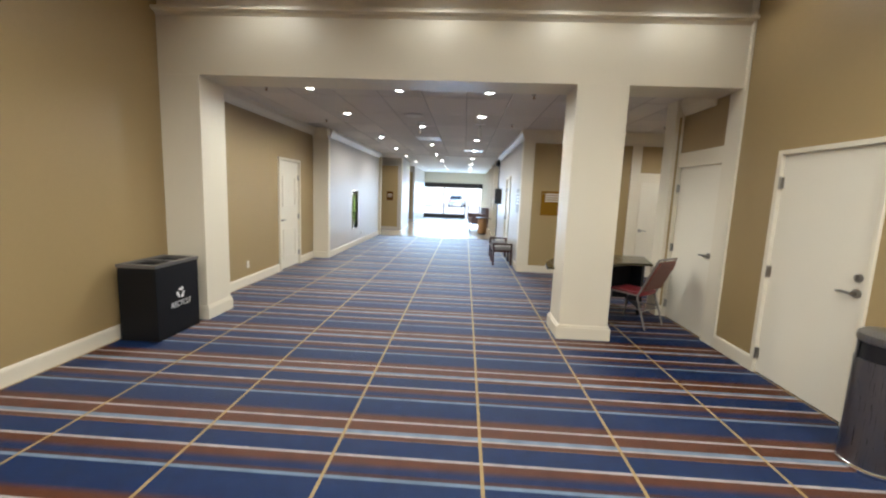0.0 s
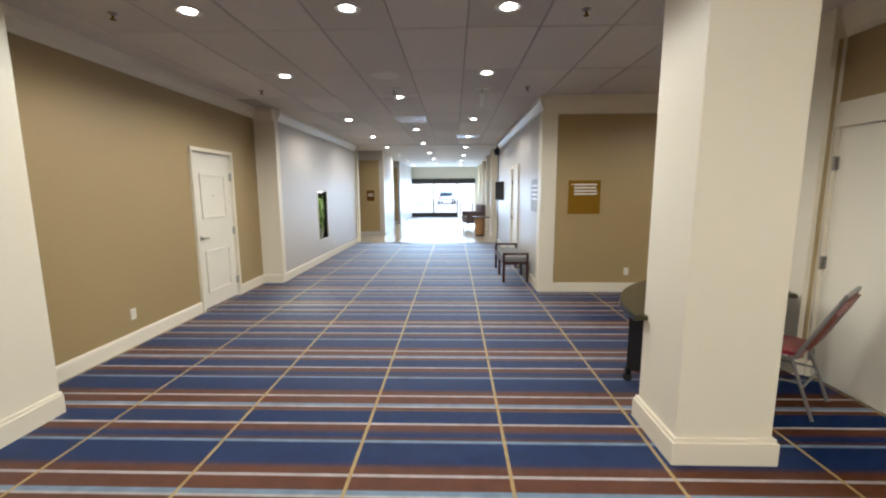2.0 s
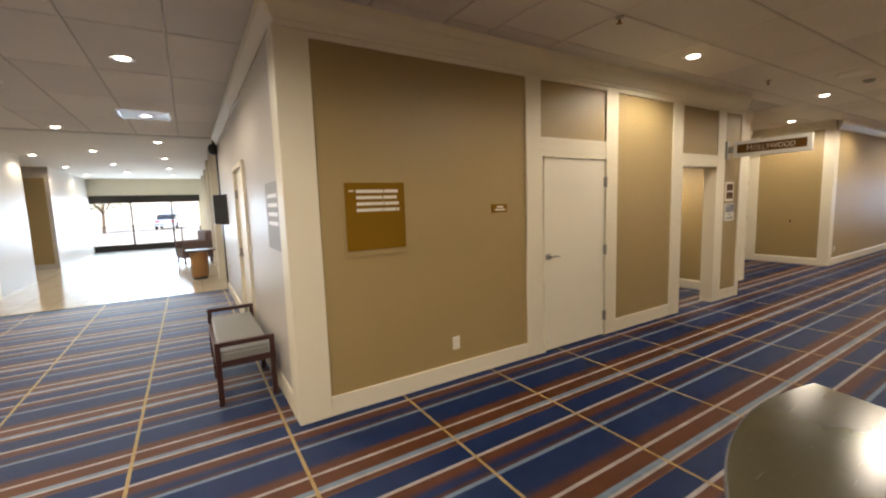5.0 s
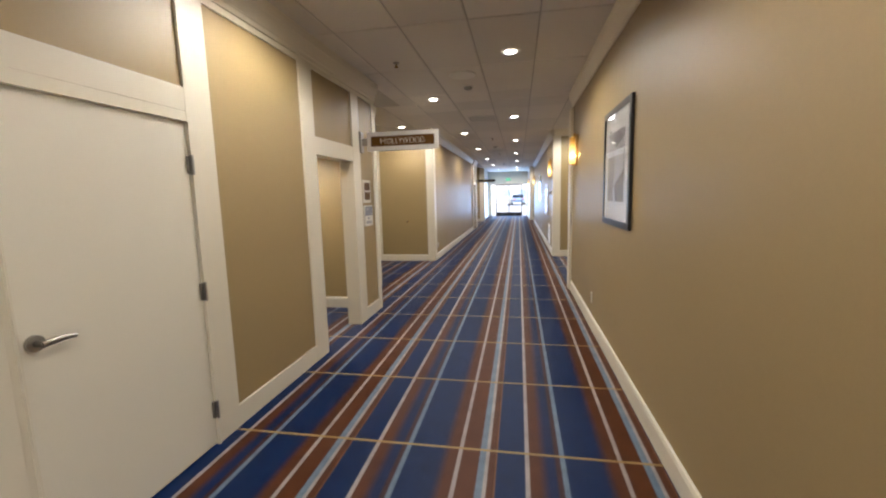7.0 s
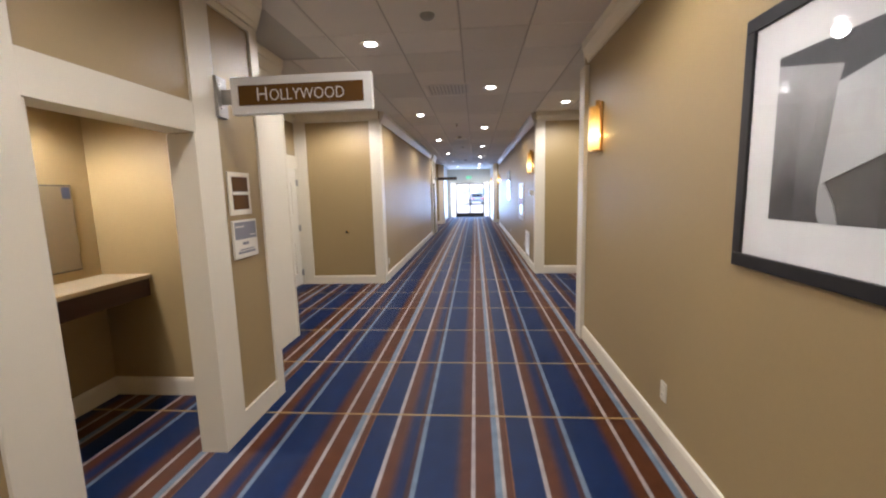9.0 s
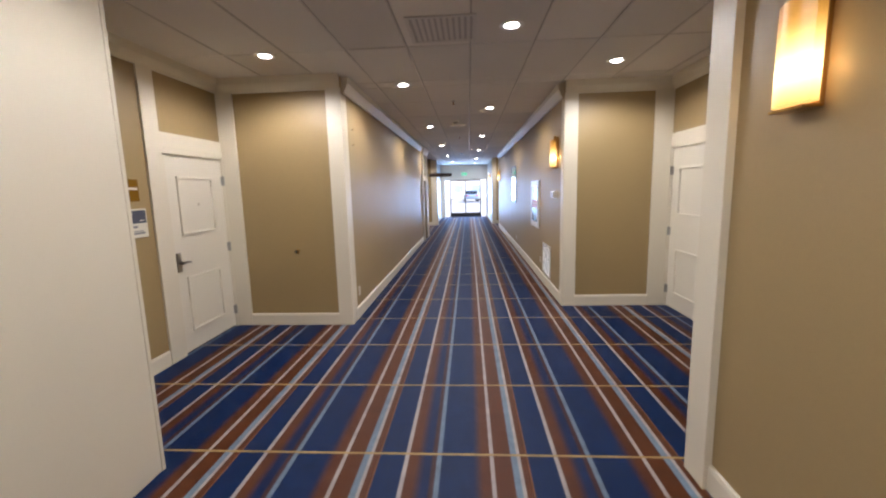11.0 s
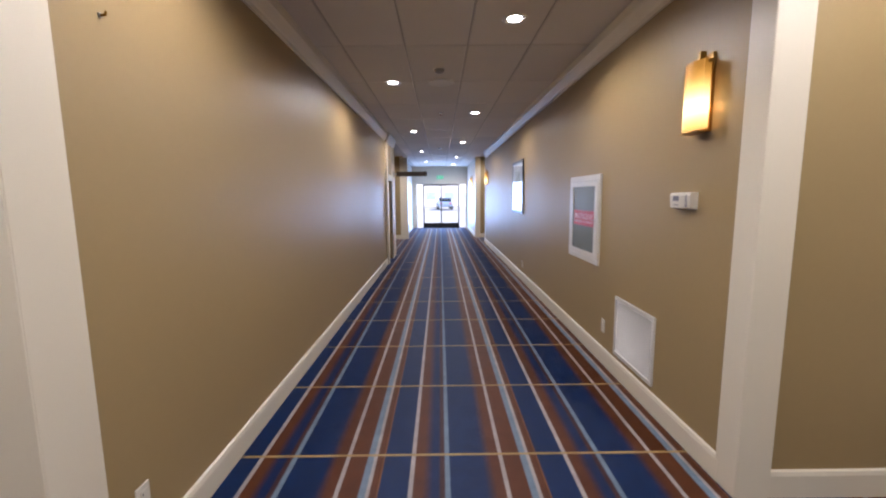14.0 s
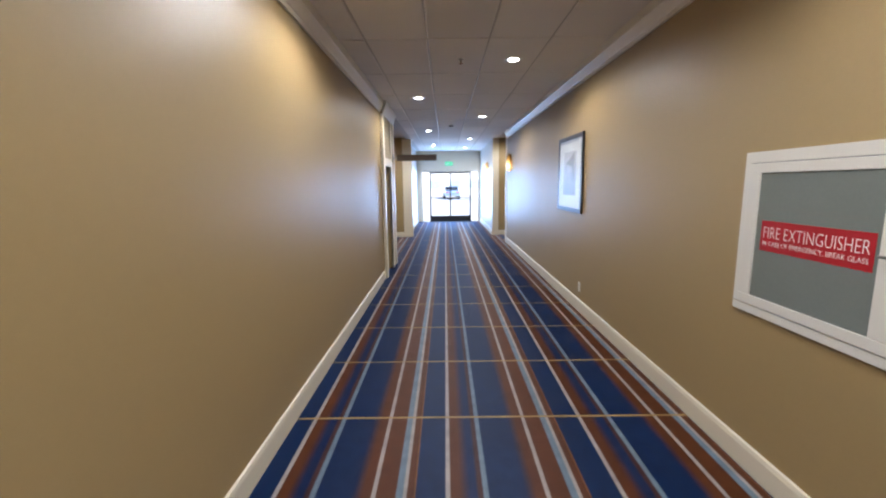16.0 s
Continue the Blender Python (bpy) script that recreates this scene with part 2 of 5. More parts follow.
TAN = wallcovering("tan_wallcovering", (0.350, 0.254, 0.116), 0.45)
# pale grey base: the daylit look of these walls is put into the colour
PALE = wallcovering("daylit_grey_wallcovering", (0.50, 0.465, 0.425), 0.38)
CREAM = surface("cream_trim_paint", (0.72, 0.66, 0.53), 0.42, vary=0.035, big=0.8, fine=120, bump=0.06, dist=0.0006)
DOORPAINT = surface("cream_door_paint", (0.75, 0.70, 0.585), 0.38, vary=0.035, big=1.1, fine=150, bump=0.05, dist=0.0005)
CARPET = carpet_material()
LOBBYTILE = tile_floor_material()
CEILTILE = ceiling_tile_material()
CEILGRID = surface("ceiling_grid_paint", (0.40, 0.37, 0.33), 0.6, vary=0.05)
CEILFLAT = surface("flat_ceiling_paint", (0.62, 0.58, 0.53), 0.8, vary=0.05, fine=90, bump=0.2)
LENS = glowing("downlight_lens", (1.0, 0.93, 0.80), 3.0)
MATTWHITE = surface("matt_white_plastic", (0.74, 0.72, 0.68), 0.85, vary=0.03, bump=0.03, spec=0.15)
WHITEPAINT = surface("white_enamel", (0.68, 0.66, 0.62), 0.35, vary=0.03, bump=0.03)
WHITEPLASTIC = surface("ivory_plastic", (0.70, 0.66, 0.57), 0.35, vary=0.02, bump=0.02)
NICKEL = brushed("satin_nickel", (0.40, 0.38, 0.35), 0.32)
STEEL = brushed("brushed_steel", (0.33, 0.33, 0.34), 0.30)
CHROME = surface("chrome", (0.75, 0.75, 0.76), 0.12, 1.0, vary=0.02, bump=0.0)
BRASS = surface("aged_brass", (0.45, 0.27, 0.08), 0.35, 1.0, vary=0.1)
BRONZE = surface("bronze_sign_plate", (0.20, 0.102, 0.006), 0.55, vary=0.06, bump=0.03, spec=0.1)
BROWNSIGN = surface("brown_sign_board", (0.105, 0.046, 0.007), 0.55, vary=0.05, bump=0.03, spec=0.15)
DARKSIGN = surface("dark_sign_board", (0.045, 0.030, 0.020), 0.6, vary=0.05, bump=0.03, spec=0.15)
SIGNTEXT = surface("pale_sign_lettering", (0.74, 0.68, 0.60), 0.5, vary=0.03, bump=0.0)
NAVYSIGN = surface("navy_sign_panel", (0.055, 0.065, 0.105), 0.4, vary=0.05, bump=0.0)
SLATE = surface("slate_sign_panel", (0.20, 0.20, 0.23), 0.4, vary=0.05, bump=0.0)
BLACK = surface("black_lacquer", (0.012, 0.012, 0.014), 0.32, vary=0.1, bump=0.05)
BLACKMETAL = surface("black_powder_coat", (0.006, 0.0065, 0.008), 0.5, vary=0.12, fine=200, bump=0.15, spec=0.25)
GREYTRIM = surface("grey_plastic_top", (0.11, 0.105, 0.10), 0.4, vary=0.08)
RUBBER = surface("black_rubber", (0.015, 0.015, 0.015), 0.7, vary=0.1)
LAMINATE = laminate_material()
DARKWOOD = wood("dark_cherry_wood", (0.028, 0.010, 0.010), (0.06, 0.022, 0.018), 0.3)
MIDWOOD = wood("oak_veneer", (0.24, 0.12, 0.045), (0.38, 0.21, 0.085), 0.35)
GREYVINYL = surface("grey_vinyl_upholstery", (0.19, 0.19, 0.185), 0.42, vary=0.05, fine=220, bump=0.2)
REDVINYL = surface("crimson_vinyl", (0.19, 0.014, 0.02), 0.35, vary=0.08, fine=200, bump=0.2)
MAROON = surface("russet_upholstery", (0.15, 0.045, 0.028), 0.5, vary=0.1, fine=240, bump=0.3)
PLUM = surface("plum_grey_upholstery", (0.13, 0.085, 0.085), 0.6, vary=0.1, fine=240, bump=0.3)
CHAIRFRAME = surface("grey_chair_tube", (0.27, 0.255, 0.245), 0.32, 0.6, vary=0.05, bump=0.02)
MATBOARD = surface("white_mat_board", (0.43, 0.42, 0.405), 0.7, vary=0.02, fine=300, bump=0.05)
PHOTOBLACK = cloudy("photo_black", (0.006, 0.0068, 0.0075), (0.016, 0.017, 0.018))
PHOTOGREY = cloudy("photo_grey", (0.02, 0.02, 0.021), (0.20, 0.195, 0.19), 0.95)
PHOTOLIGHT = cloudy("photo_light", (0.22, 0.215, 0.21), (0.34, 0.335, 0.33), 0.2)
PHOTODARK = cloudy("photo_charcoal", (0.022, 0.020, 0.018), (0.055, 0.05, 0.043))
LEDGE = surface("beige_laminate", (0.42, 0.34, 0.22), 0.35, vary=0.05, bump=0.03)
GREYTAN = surface("grey_tan_panel", (0.235, 0.175, 0.095), 0.55, vary=0.06, bump=0.03)
PICGLASS = glass_material("picture_glass", ior=1.22)
CLEARGLASS = glass_material("clear_glass")
FROST = surface("etched_grey_glass", (0.19, 0.215, 0.205), 0.22, vary=0.10, big=3.0, bump=0.0)
RED = surface("red_label", (0.42, 0.012, 0.022), 0.4, vary=0.05, bump=0.0)
ALUM = surface("dark_bronze_aluminium", (0.045, 0.040, 0.036), 0.4, 0.7, vary=0.1)
WHITEINK = surface("white_ink", (0.82, 0.82, 0.82), 0.5, vary=0.02, bump=0.0)
GREENGLOW = glowing("exit_sign_green", (0.10, 0.85, 0.35), 0.12, (0.1, 0.5, 0.2))
SHADE = sconce_shade_material()
LEAF = surface("green_leaf", (0.17, 0.30, 0.035), 0.45, vary=0.35, big=9, bump=0.1)
TREELEAF = surface("tree_leaf", (0.055, 0.115, 0.03), 0.5, vary=0.35, big=1.5, bump=0.1)
BARK = surface("bark", (0.12, 0.08, 0.05), 0.9, vary=0.2, fine=30, bump=0.6, dist=0.02)
ASPHALT = surface("outdoor_paving", (0.25, 0.24, 0.225), 0.85, vary=0.12, fine=40, bump=0.3, dist=0.004)
CARBLUE = surface("blue_grey_car_paint", (0.40, 0.48, 0.58), 0.25, 0.3, vary=0.03, bump=0.0)
CARGLASS = surface("dark_car_glass", (0.02, 0.024, 0.03), 0.06, vary=0.05, bump=0.0)
NICHEDARK = surface("dark_niche_lining", (0.03, 0.026, 0.022), 0.6, vary=0.1)
POT = surface("grey_plant_pot", (0.30, 0.29, 0.27), 0.5, vary=0.1)
STUCCO = surface("sunlit_stucco", (0.46, 0.44, 0.40), 0.9, vary=0.08, fine=30, bump=0.3)
SUNGLASS = surface("sun_bleached_window", (0.24, 0.30, 0.34), 0.3, vary=0.05, bump=0.0)
SCREEN = surface("dark_screen", (0.006, 0.007, 0.009), 0.35, vary=0.05, bump=0.0, spec=0.2)


# ---- mesh helpers ----
def box(bm, x0, x1, y0, y1, z0, z1, bevel=0.0):
    r = bmesh.ops.create_cube(bm, size=1, matrix=Matrix.Translation(((x0 + x1) / 2, (y0 + y1) / 2, (z0 + z1) / 2)) @ Matrix.Diagonal((x1 - x0, y1 - y0, z1 - z0, 1)))
    if bevel:
        es = list({e for v in r["verts"] for e in v.link_edges})
        bmesh.ops.bevel(bm, geom=es, offset=bevel, segments=2, profile=0.6, affect="EDGES")


def rod(bm, p, q, r, r2=None, seg=14):
    p, q = Vector(p), Vector(q)
    d = q - p
    bmesh.ops.create_cone(bm, cap_ends=True, segments=seg, radius1=r, radius2=r if r2 is None else r2, depth=d.length,
                          matrix=Matrix.Translation((p + q) / 2) @ d.to_track_quat("Z", "Y").to_matrix().to_4x4())


def lathe(bm, profile, seg=28, centre=(0, 0)):
    """Turns (radius, height) pairs round the upright."""
    rings = []
    for r, z in profile:
        rings.append([bm.verts.new((centre[0] + r * math.cos(2 * math.pi * k / seg), centre[1] + r * math.sin(2 * math.pi * k / seg), z)) for k in range(seg)])
    for a, b in zip(rings, rings[1:]):
        for k in range(seg):
            bm.faces.new((a[k], a[(k + 1) % seg], b[(k + 1) % seg], b[k]))
    bm.faces.new(rings[0][::-1])
    bm.faces.new(rings[-1])


def prism(bm, outline, a, b, axis="z"):
    """A flat outline drawn out from a to b along an axis."""
    def at(u, v, w):
        return {"z": (u, v, w), "y": (u, w, v), "x": (w, u, v)}[axis]
    lo = [bm.verts.new(at(u, v, a)) for u, v in outline]
    hi = [bm.verts.new(at(u, v, b)) for u, v in outline]
    bm.faces.new(lo[::-1])
    bm.faces.new(hi)
    n = len(lo)
    for k in range(n):
        bm.faces.new((lo[k], lo[(k + 1) % n], hi[(k + 1) % n], hi[k]))
    bmesh.ops.recalc_face_normals(bm, faces=bm.faces[:])


def link(name, bm, mat, smooth=False):
    bmesh.ops.recalc_face_normals(bm, faces=bm.faces[:])
    me = bpy.data.meshes.new(name)
    bm.to_mesh(me)
    bm.free()
    me.materials.append(mat)
    if smooth:
        for p in me.polygons:
            p.use_smooth = True
        me.set_sharp_from_angle(angle=radians(40))
    return new(name, me)


def part(name, bm, mat, parent, label="", smooth=False):
    ob = link(name, bm, mat, smooth)
    ob.parent = parent
    if label:
        ob["label"] = label
    return ob


def boxpart(name, dims, mat, parent, label="", bevel=0.0):
    bm = bmesh.new()
    box(bm, *dims, bevel)
    return part(name, bm, mat, parent, label)


def thing(name, m, label, category, group="", kind=""):
    ob = new(name)
    ob.empty_display_size = 0.1
    ob.matrix_world = m
    return tagged(ob, label, category, group, kind)


def structure(name, bm, mat, label=""):
    return tagged(link(name, bm, mat), label, "", "", "structure")


def lettering(name, words, size, mat, parent, x, z, y, depth=0.003, label="", slant=0.0, width=None, thin=0.0):
    """Words standing upright on the plane y, read from -y, with their middle at x and base line at z."""
    cu = bpy.data.curves.new(name, "FONT")
    cu.body, cu.size, cu.align_x, cu.extrude, cu.shear = words, size, "CENTER", depth / 2, slant
    cu.resolution_u, cu.offset = 3, -thin
    tmp = bpy.data.objects.new("lettering_tmp", cu)
    scene.collection.objects.link(tmp)
    bpy.context.view_layer.update()
    me = bpy.data.meshes.new_from_object(tmp.evaluated_get(bpy.context.evaluated_depsgraph_get()))
    bpy.data.objects.remove(tmp)
    xs = [v.co.x for v in me.vertices]
    k = 1.0 if width is None else width / (max(xs) - min(xs))
    me.transform(Matrix(((k, 0, 0, x), (0, 0, -1, y), (0, 1, 0, z), (0, 0, 0, 1))))
    me.materials.clear()
    me.materials.append(mat)
    ob = new(name, me)
    ob.parent = parent
    if label:
        ob["label"] = label
    return ob


# ---- floors and outdoors ----
CEIL, HIGH = 2.93, 3.75
YS = 5.205                        # back of the south recess
YN = 9.24                        # face of the side hall's north wall past the recess
YB, YR = 9.20, 6.545             # faces of the side hall's two long walls

bm = bmesh.new()
for x0, x1, y0, y1 in ((-3.48, 3.16, -4.3, 6.4), (-3.48, 30.6, 6.4, 9.31), (-3.48, 1.43, 9.31, 15.22), (5.92, 7.69, 9.31, 10.72), (7.69, 11.91, 9.31, 10.85),
                       (9.08, 12.67, 5.09, 6.4), (19.9, 25.59, 9.31, 10.85), (24.06, 25.89, 5.06, 6.4)):
    box(bm, x0, x1, y0, y1, -0.12, 0)
structure("floor", bm, CARPET, "navy carpet with rust, ivory and gold stripes")
bm = bmesh.new()
box(bm, -6.2, 6.2, 15.223, 27.6, -0.12, 0.002)
structure("floor_lobby", bm, LOBBYTILE, "pale polished stone tile floor in the bright lobby")
bm = bmesh.new()
box(bm, -6.2, 6.2, 15.21, 15.24, -0.02, 0.006)
structure("trim", bm, ALUM, "dark metal carpet edge strip")
bm = bmesh.new()
bmesh.ops.create_grid(bm, x_segments=8, y_segments=8, size=1500, matrix=Matrix.Translation((0, 0, -0.16)))
structure("ground", bm, ASPHALT, "sunlit pale paving outside")


# ---- walls ----
def wall_along(name, axis, face, back, a0, a1, z0, z1, mat, openings=(), label=""):
    """A wall along x or y between two faces, with openings (from, to, sill, head) right through it."""
    bm = bmesh.new()
    lo, hi = min(face, back), max(face, back)

    def put(p, q, r, s):
        if q - p > 1e-4 and s - r > 1e-4:
            box(bm, *((p, q, lo, hi) if axis == "x" else (lo, hi, p, q)), r, s)
    at = a0
    for p, q, sill, head in sorted(openings):
        put(at, p, z0, z1)
        put(p, q, z0, sill)
        put(p, q, head, z1)
        at = q
    put(at, a1, z0, z1)
    return structure(name, bm, mat, label)


T = 0.14
wall_along("wall_foyer_west", "y", -3.285, -3.285 - T, -4.2, 5.3, 0, HIGH, TAN, label="tan vinyl wallcovering in the tall foyer")
wall_along("wall_hall_west", "y", -3.29, -3.29 - T, 5.60, 9.82, 0, CEIL, TAN, [(8.09, 8.98, 0, 2.09)], "tan vinyl wallcovering beside a panelled door")
wall_along("wall_hall_return", "x", 9.82, 9.82 + T, -3.29 - T, -2.95, 0, CEIL, CREAM)
wall_along("wall_hall_niche", "y", -2.95, -2.95 - T, 9.82 + T, 15.50, 0, CEIL, PALE, [(11.86, 12.48, 0.51, 1.555)], "wall with a plant niche, its daylit look put into a pale grey colour")
wall_along("wall_foyer_east", "y", 3.02, 3.02 + T, -4.2, 6.54, 0, HIGH, TAN, [(3.535, 4.475, 0, 2.05), (5.35, 6.29, 0, 2.045)], "tan wallcovering with two plain doors")
wall_along("wall_foyer_south", "x", -4.2, -4.34, -3.6, 3.3, 0, HIGH, TAN)
wall_along("wall_board", "x", YB, YB + T, 1.335, 7.80, 0, CEIL, TAN, [(3.72, 4.655, 0, 1.955), (6.175, 7.06, 0, 1.91)], "tan panelled wall with a door and an alcove")
wall_along("wall_hall_east", "y", 1.335, 1.335 + T, YB + T, 15.40, 0, CEIL, PALE, [(11.40, 12.35, 0, 2.03)], "wall with its look in lobby daylight put into a pale grey colour")
wall_along("wall_side_south", "x", YR, YR - T, 3.02 + T, 9.22, 0, CEIL, TAN, label="tan wallcovering beside the striped carpet")
wall_along("wall_side_south", "x", YR, YR - T, 12.53, 24.2, 0, CEIL, TAN, label="tan wallcovering beside the striped carpet")
wall_along("wall_side_north", "x", YN, YN + T, 11.79, 19.9, 0, CEIL, TAN, label="plain tan wallcovering beside the striped carpet")
# side recess with a pair of facing doors
wall_along("wall_recess_jog", "x", 9.66, 9.66 + T, 7.80, 9.12, 0, CEIL, TAN)
wall_along("wall_recess_jog", "y", 7.81, 7.77, YB + T, 9.66 + T, 0, CEIL, TAN)
wall_along("wall_recess_west", "y", 9.12, 9.12 - T, 9.66 + T, 10.70, 0, CEIL, TAN)
wall_along("wall_recess_north", "x", 10.70, 10.70 + T, 9.12 - T, 11.79 + T, 0, CEIL, TAN, [(10.83, 11.765, 0, 2.02)])
wall_along("wall_recess_east", "y", 11.79, 11.79 + T, YN + T, 10.70, 0, CEIL, TAN)
wall_along("wall_recess_south", "x", YS, YS - T, 9.05, 12.67, 0, CEIL, TAN, [(11.58, 12.495, 0, 2.045)])
wall_along("wall_recess_east", "y", 12.53, 12.53 + T, YS, YR - T, 0, CEIL, TAN)
wall_along("wall_recess_west", "y", 9.22, 9.22 - T, YS, YR - T, 0, CEIL, TAN)
# phone alcove
wall_along("wall_alcove_north", "x", 10.56, 10.66, 5.95, 7.80, 0, 2.3, TAN)
wall_along("wall_alcove_east", "y", 7.765, 7.80, YB + T, 10.56, 0, 2.3, TAN)
wall_along("wall_alcove_west", "y", 6.02, 5.92, YB + T, 10.56, 0, 2.3, TAN)
bm = bmesh.new()
box(bm, 5.92, 7.80, YB + T, 10.7, 2.25, 2.35)
structure("ceiling_alcove", bm, CEILFLAT)
# far recess and vestibule
wall_along("wall_far_north", "x", YB, YB + T, 19.9, 21.25, 0, CEIL, TAN, [(20.0, 20.75, 0, 1.90)])
wall_along("wall_far_recess", "x", 10.70, 10.70 + T, 19.5, 25.6, 0, CEIL, TAN)
wall_along("wall_far_recess", "y", 21.25, 21.11, YB + T, 10.70, 0, CEIL, TAN)
wall_along("wall_far_recess", "y", 25.45, 25.45 + T, YB + T, 10.70, 0, CEIL, TAN)
wall_along("wall_far_recess", "x", 5.20, 5.20 - T, 24.0, 25.9, 0, CEIL, TAN)
wall_along("wall_far_recess", "y", 24.2, 24.06, 5.20, YR - T, 0, CEIL, TAN)
wall_along("wall_far_recess", "y", 25.75, 25.75 + T, 5.20, 6.72, 0, CEIL, TAN)
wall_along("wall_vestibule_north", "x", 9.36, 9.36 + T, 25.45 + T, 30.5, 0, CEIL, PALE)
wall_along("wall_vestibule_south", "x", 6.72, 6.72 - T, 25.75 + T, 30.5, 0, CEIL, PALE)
wall_along("wall_exit", "y", 30.5, 30.66, -4.3, 28.0, 0, CEIL + 0.2, CREAM, [(6.76, 9.18, 0, 2.10)])
# lobby and the building's outside
wall_along("wall_lobby_north", "x", 27.5, 27.7, -6.3, 6.3, 0, CEIL + 0.2, CREAM, [(-3.77, 1.27, 0, 2.22)])
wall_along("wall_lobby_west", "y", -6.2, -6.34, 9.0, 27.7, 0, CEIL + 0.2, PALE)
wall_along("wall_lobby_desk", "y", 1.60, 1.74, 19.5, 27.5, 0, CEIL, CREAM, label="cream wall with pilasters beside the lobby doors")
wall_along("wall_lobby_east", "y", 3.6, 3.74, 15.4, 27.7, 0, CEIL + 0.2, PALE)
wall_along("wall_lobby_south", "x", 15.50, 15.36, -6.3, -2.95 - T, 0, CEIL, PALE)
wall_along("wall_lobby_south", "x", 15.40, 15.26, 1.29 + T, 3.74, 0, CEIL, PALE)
wall_along("wall_lobby_pier", "y", -2.42, -3.3, 17.2, 19.6, 0, CEIL, PALE)
wall_along("wall_lobby_pier", "y", -2.50, -3.3, 22.2, 27.5, 0, CEIL, PALE)
for x0, x1, y0 in ((-3.24, -2.56, 17.185), (-3.24, -2.6, 22.185)):
    bm = bmesh.new()
    box(bm, x0, x1, y0, y0 + 0.012, 0.16, 2.6)
    structure("trim", bm, TAN, "tan panel on a lobby pier")


# ---- portal between the tall foyer and the hall ----
bm = bmesh.new()
box(bm, -3.34, 3.02, 5.14, 5.62, 2.785, 3.43)
box(bm, -3.34, 3.02, 5.17, 5.62, 3.43, HIGH)
structure("beam", bm, CREAM, "deep cream painted beam over the opening")
bm = bmesh.new()
prism(bm, [(5.065, 3.47), (5.17, 3.47), (5.17, 3.395), (5.14, 3.395), (5.11, 3.425), (5.065, 3.44)], -3.285, 3.02, "x")
structure("trim", bm, CREAM, "thin moulding along the beam")


def pier(x0, x1, y0, y1, base=(True, True, True, True), label=""):
    """A square painted pier with a stepped skirting; base: west, east, south, north sides that have one."""
    bm = bmesh.new()
    box(bm, x0, x1, y0, y1, 0, 2.785, 0.006)
    ob = structure("pillar", bm, CREAM, label)
    w, e, s, n = (0.028 if b else 0.0 for b in base)
    bm = bmesh.new()
    box(bm, x0 - w, x1 + e, y0 - s, y1 + n, 0, 0.135)
    box(bm, x0 - w * 0.6, x1 + e * 0.6, y0 - s * 0.6, y1 + n * 0.6, 0.135, 0.158)
    part("baseboard", bm, CREAM, ob)
    return ob


pier(1.30, 1.845, 5.14, 5.62, label="square cream painted pillar with a tall skirting")
pier(-3.34, -2.825, 5.14, 5.62, (False, True, True, False), "cream painted pilaster with a tall skirting")


# ---- ceilings ----
def ceiling_tiles(areas, z, long_x):
    verts, faces = [], []
    drop, gap, slope = 0.007, 0.007, 0.006
    for x0, x1, y0, y1, sx, sy, ox, oy in areas:
        i0, j0 = math.floor((x0 - ox) / sx), math.floor((y0 - oy) / sy)
        i = i0
        while ox + i * sx < x1:
            j = j0
            while oy + j * sy < y1:
                a, b = max(ox + i * sx, x0) + gap, min(ox + (i + 1) * sx, x1) - gap
                c, d = max(oy + j * sy, y0) + gap, min(oy + (j + 1) * sy, y1) - gap
                if b - a > 0.03 and d - c > 0.03:
                    n = len(verts)
                    sag = random.uniform(0, 0.0025)
                    verts += [(a, c, z), (b, c, z), (b, d, z), (a, d, z)]
                    verts += [(a + slope, c + slope, z - drop - sag), (b - slope, c + slope, z - drop), (b - slope, d - slope, z - drop - sag), (a + slope, d - slope, z - drop)]
                    faces += [(n + 4, n + 7, n + 6, n + 5)] + [(n + k, n + 4 + k, n + 4 + (k + 1) % 4, n + (k + 1) % 4) for k in range(4)]
                j += 1
            i += 1
    return verts, faces


v, f = ceiling_tiles([(-3.34, 3.0, 5.62, 9.15, 0.61, 1.22, 0.13, 5.35), (-2.95, 1.335, 9.15, 15.4, 0.61, 1.22, 0.13, 5.35)], CEIL, False)
v2, f2 = ceiling_tiles([(3.0, 9.12, YR, YB, 1.22, 0.585, 8.56, 7.17), (9.12, 12.49, 5.2, 10.70, 1.22, 0.585, 8.56, 7.17), (12.49, 30.5, YR, YB, 1.22, 0.585, 8.56, 7.17)], CEIL, True)
n0 = len(v)
nb = len(v + v2)
slab = [(-6.3, 5.62), (30.66, 5.62), (30.66, 27.7), (-6.3, 27.7), (3.02, -4.3), (30.66, -4.3), (30.66, 5.62), (3.02, 5.62)]
vs = v + v2 + [(x, y, CEIL + 0.001) for x, y in slab] + [(x, y, CEIL + 0.25) for x, y in slab]
fs = f + [tuple(i + n0 for i in q) for q in f2]
for o in (nb, nb + 4):
    fs += [(o, o + 1, o + 2, o + 3), (o + 8, o + 9, o + 10, o + 11)]
me = bpy.data.meshes.new("ceiling")
me.from_pydata(vs, [], fs)
me.materials.append(CEILTILE)
me.materials.append(CEILGRID)
for p in me.polygons[len(f) + len(f2):]:
    p.material_index = 1
tagged(new("ceiling", me), "suspended mineral tile ceiling with narrow shadow joints", "", "", "structure")
bm = bmesh.new()
box(bm, -3.6, 3.3, -4.3, 5.62, HIGH, HIGH + 0.2)
structure("ceiling_foyer", bm, CEILFLAT, "plain painted ceiling of the tall foyer")
bm = bmesh.new()
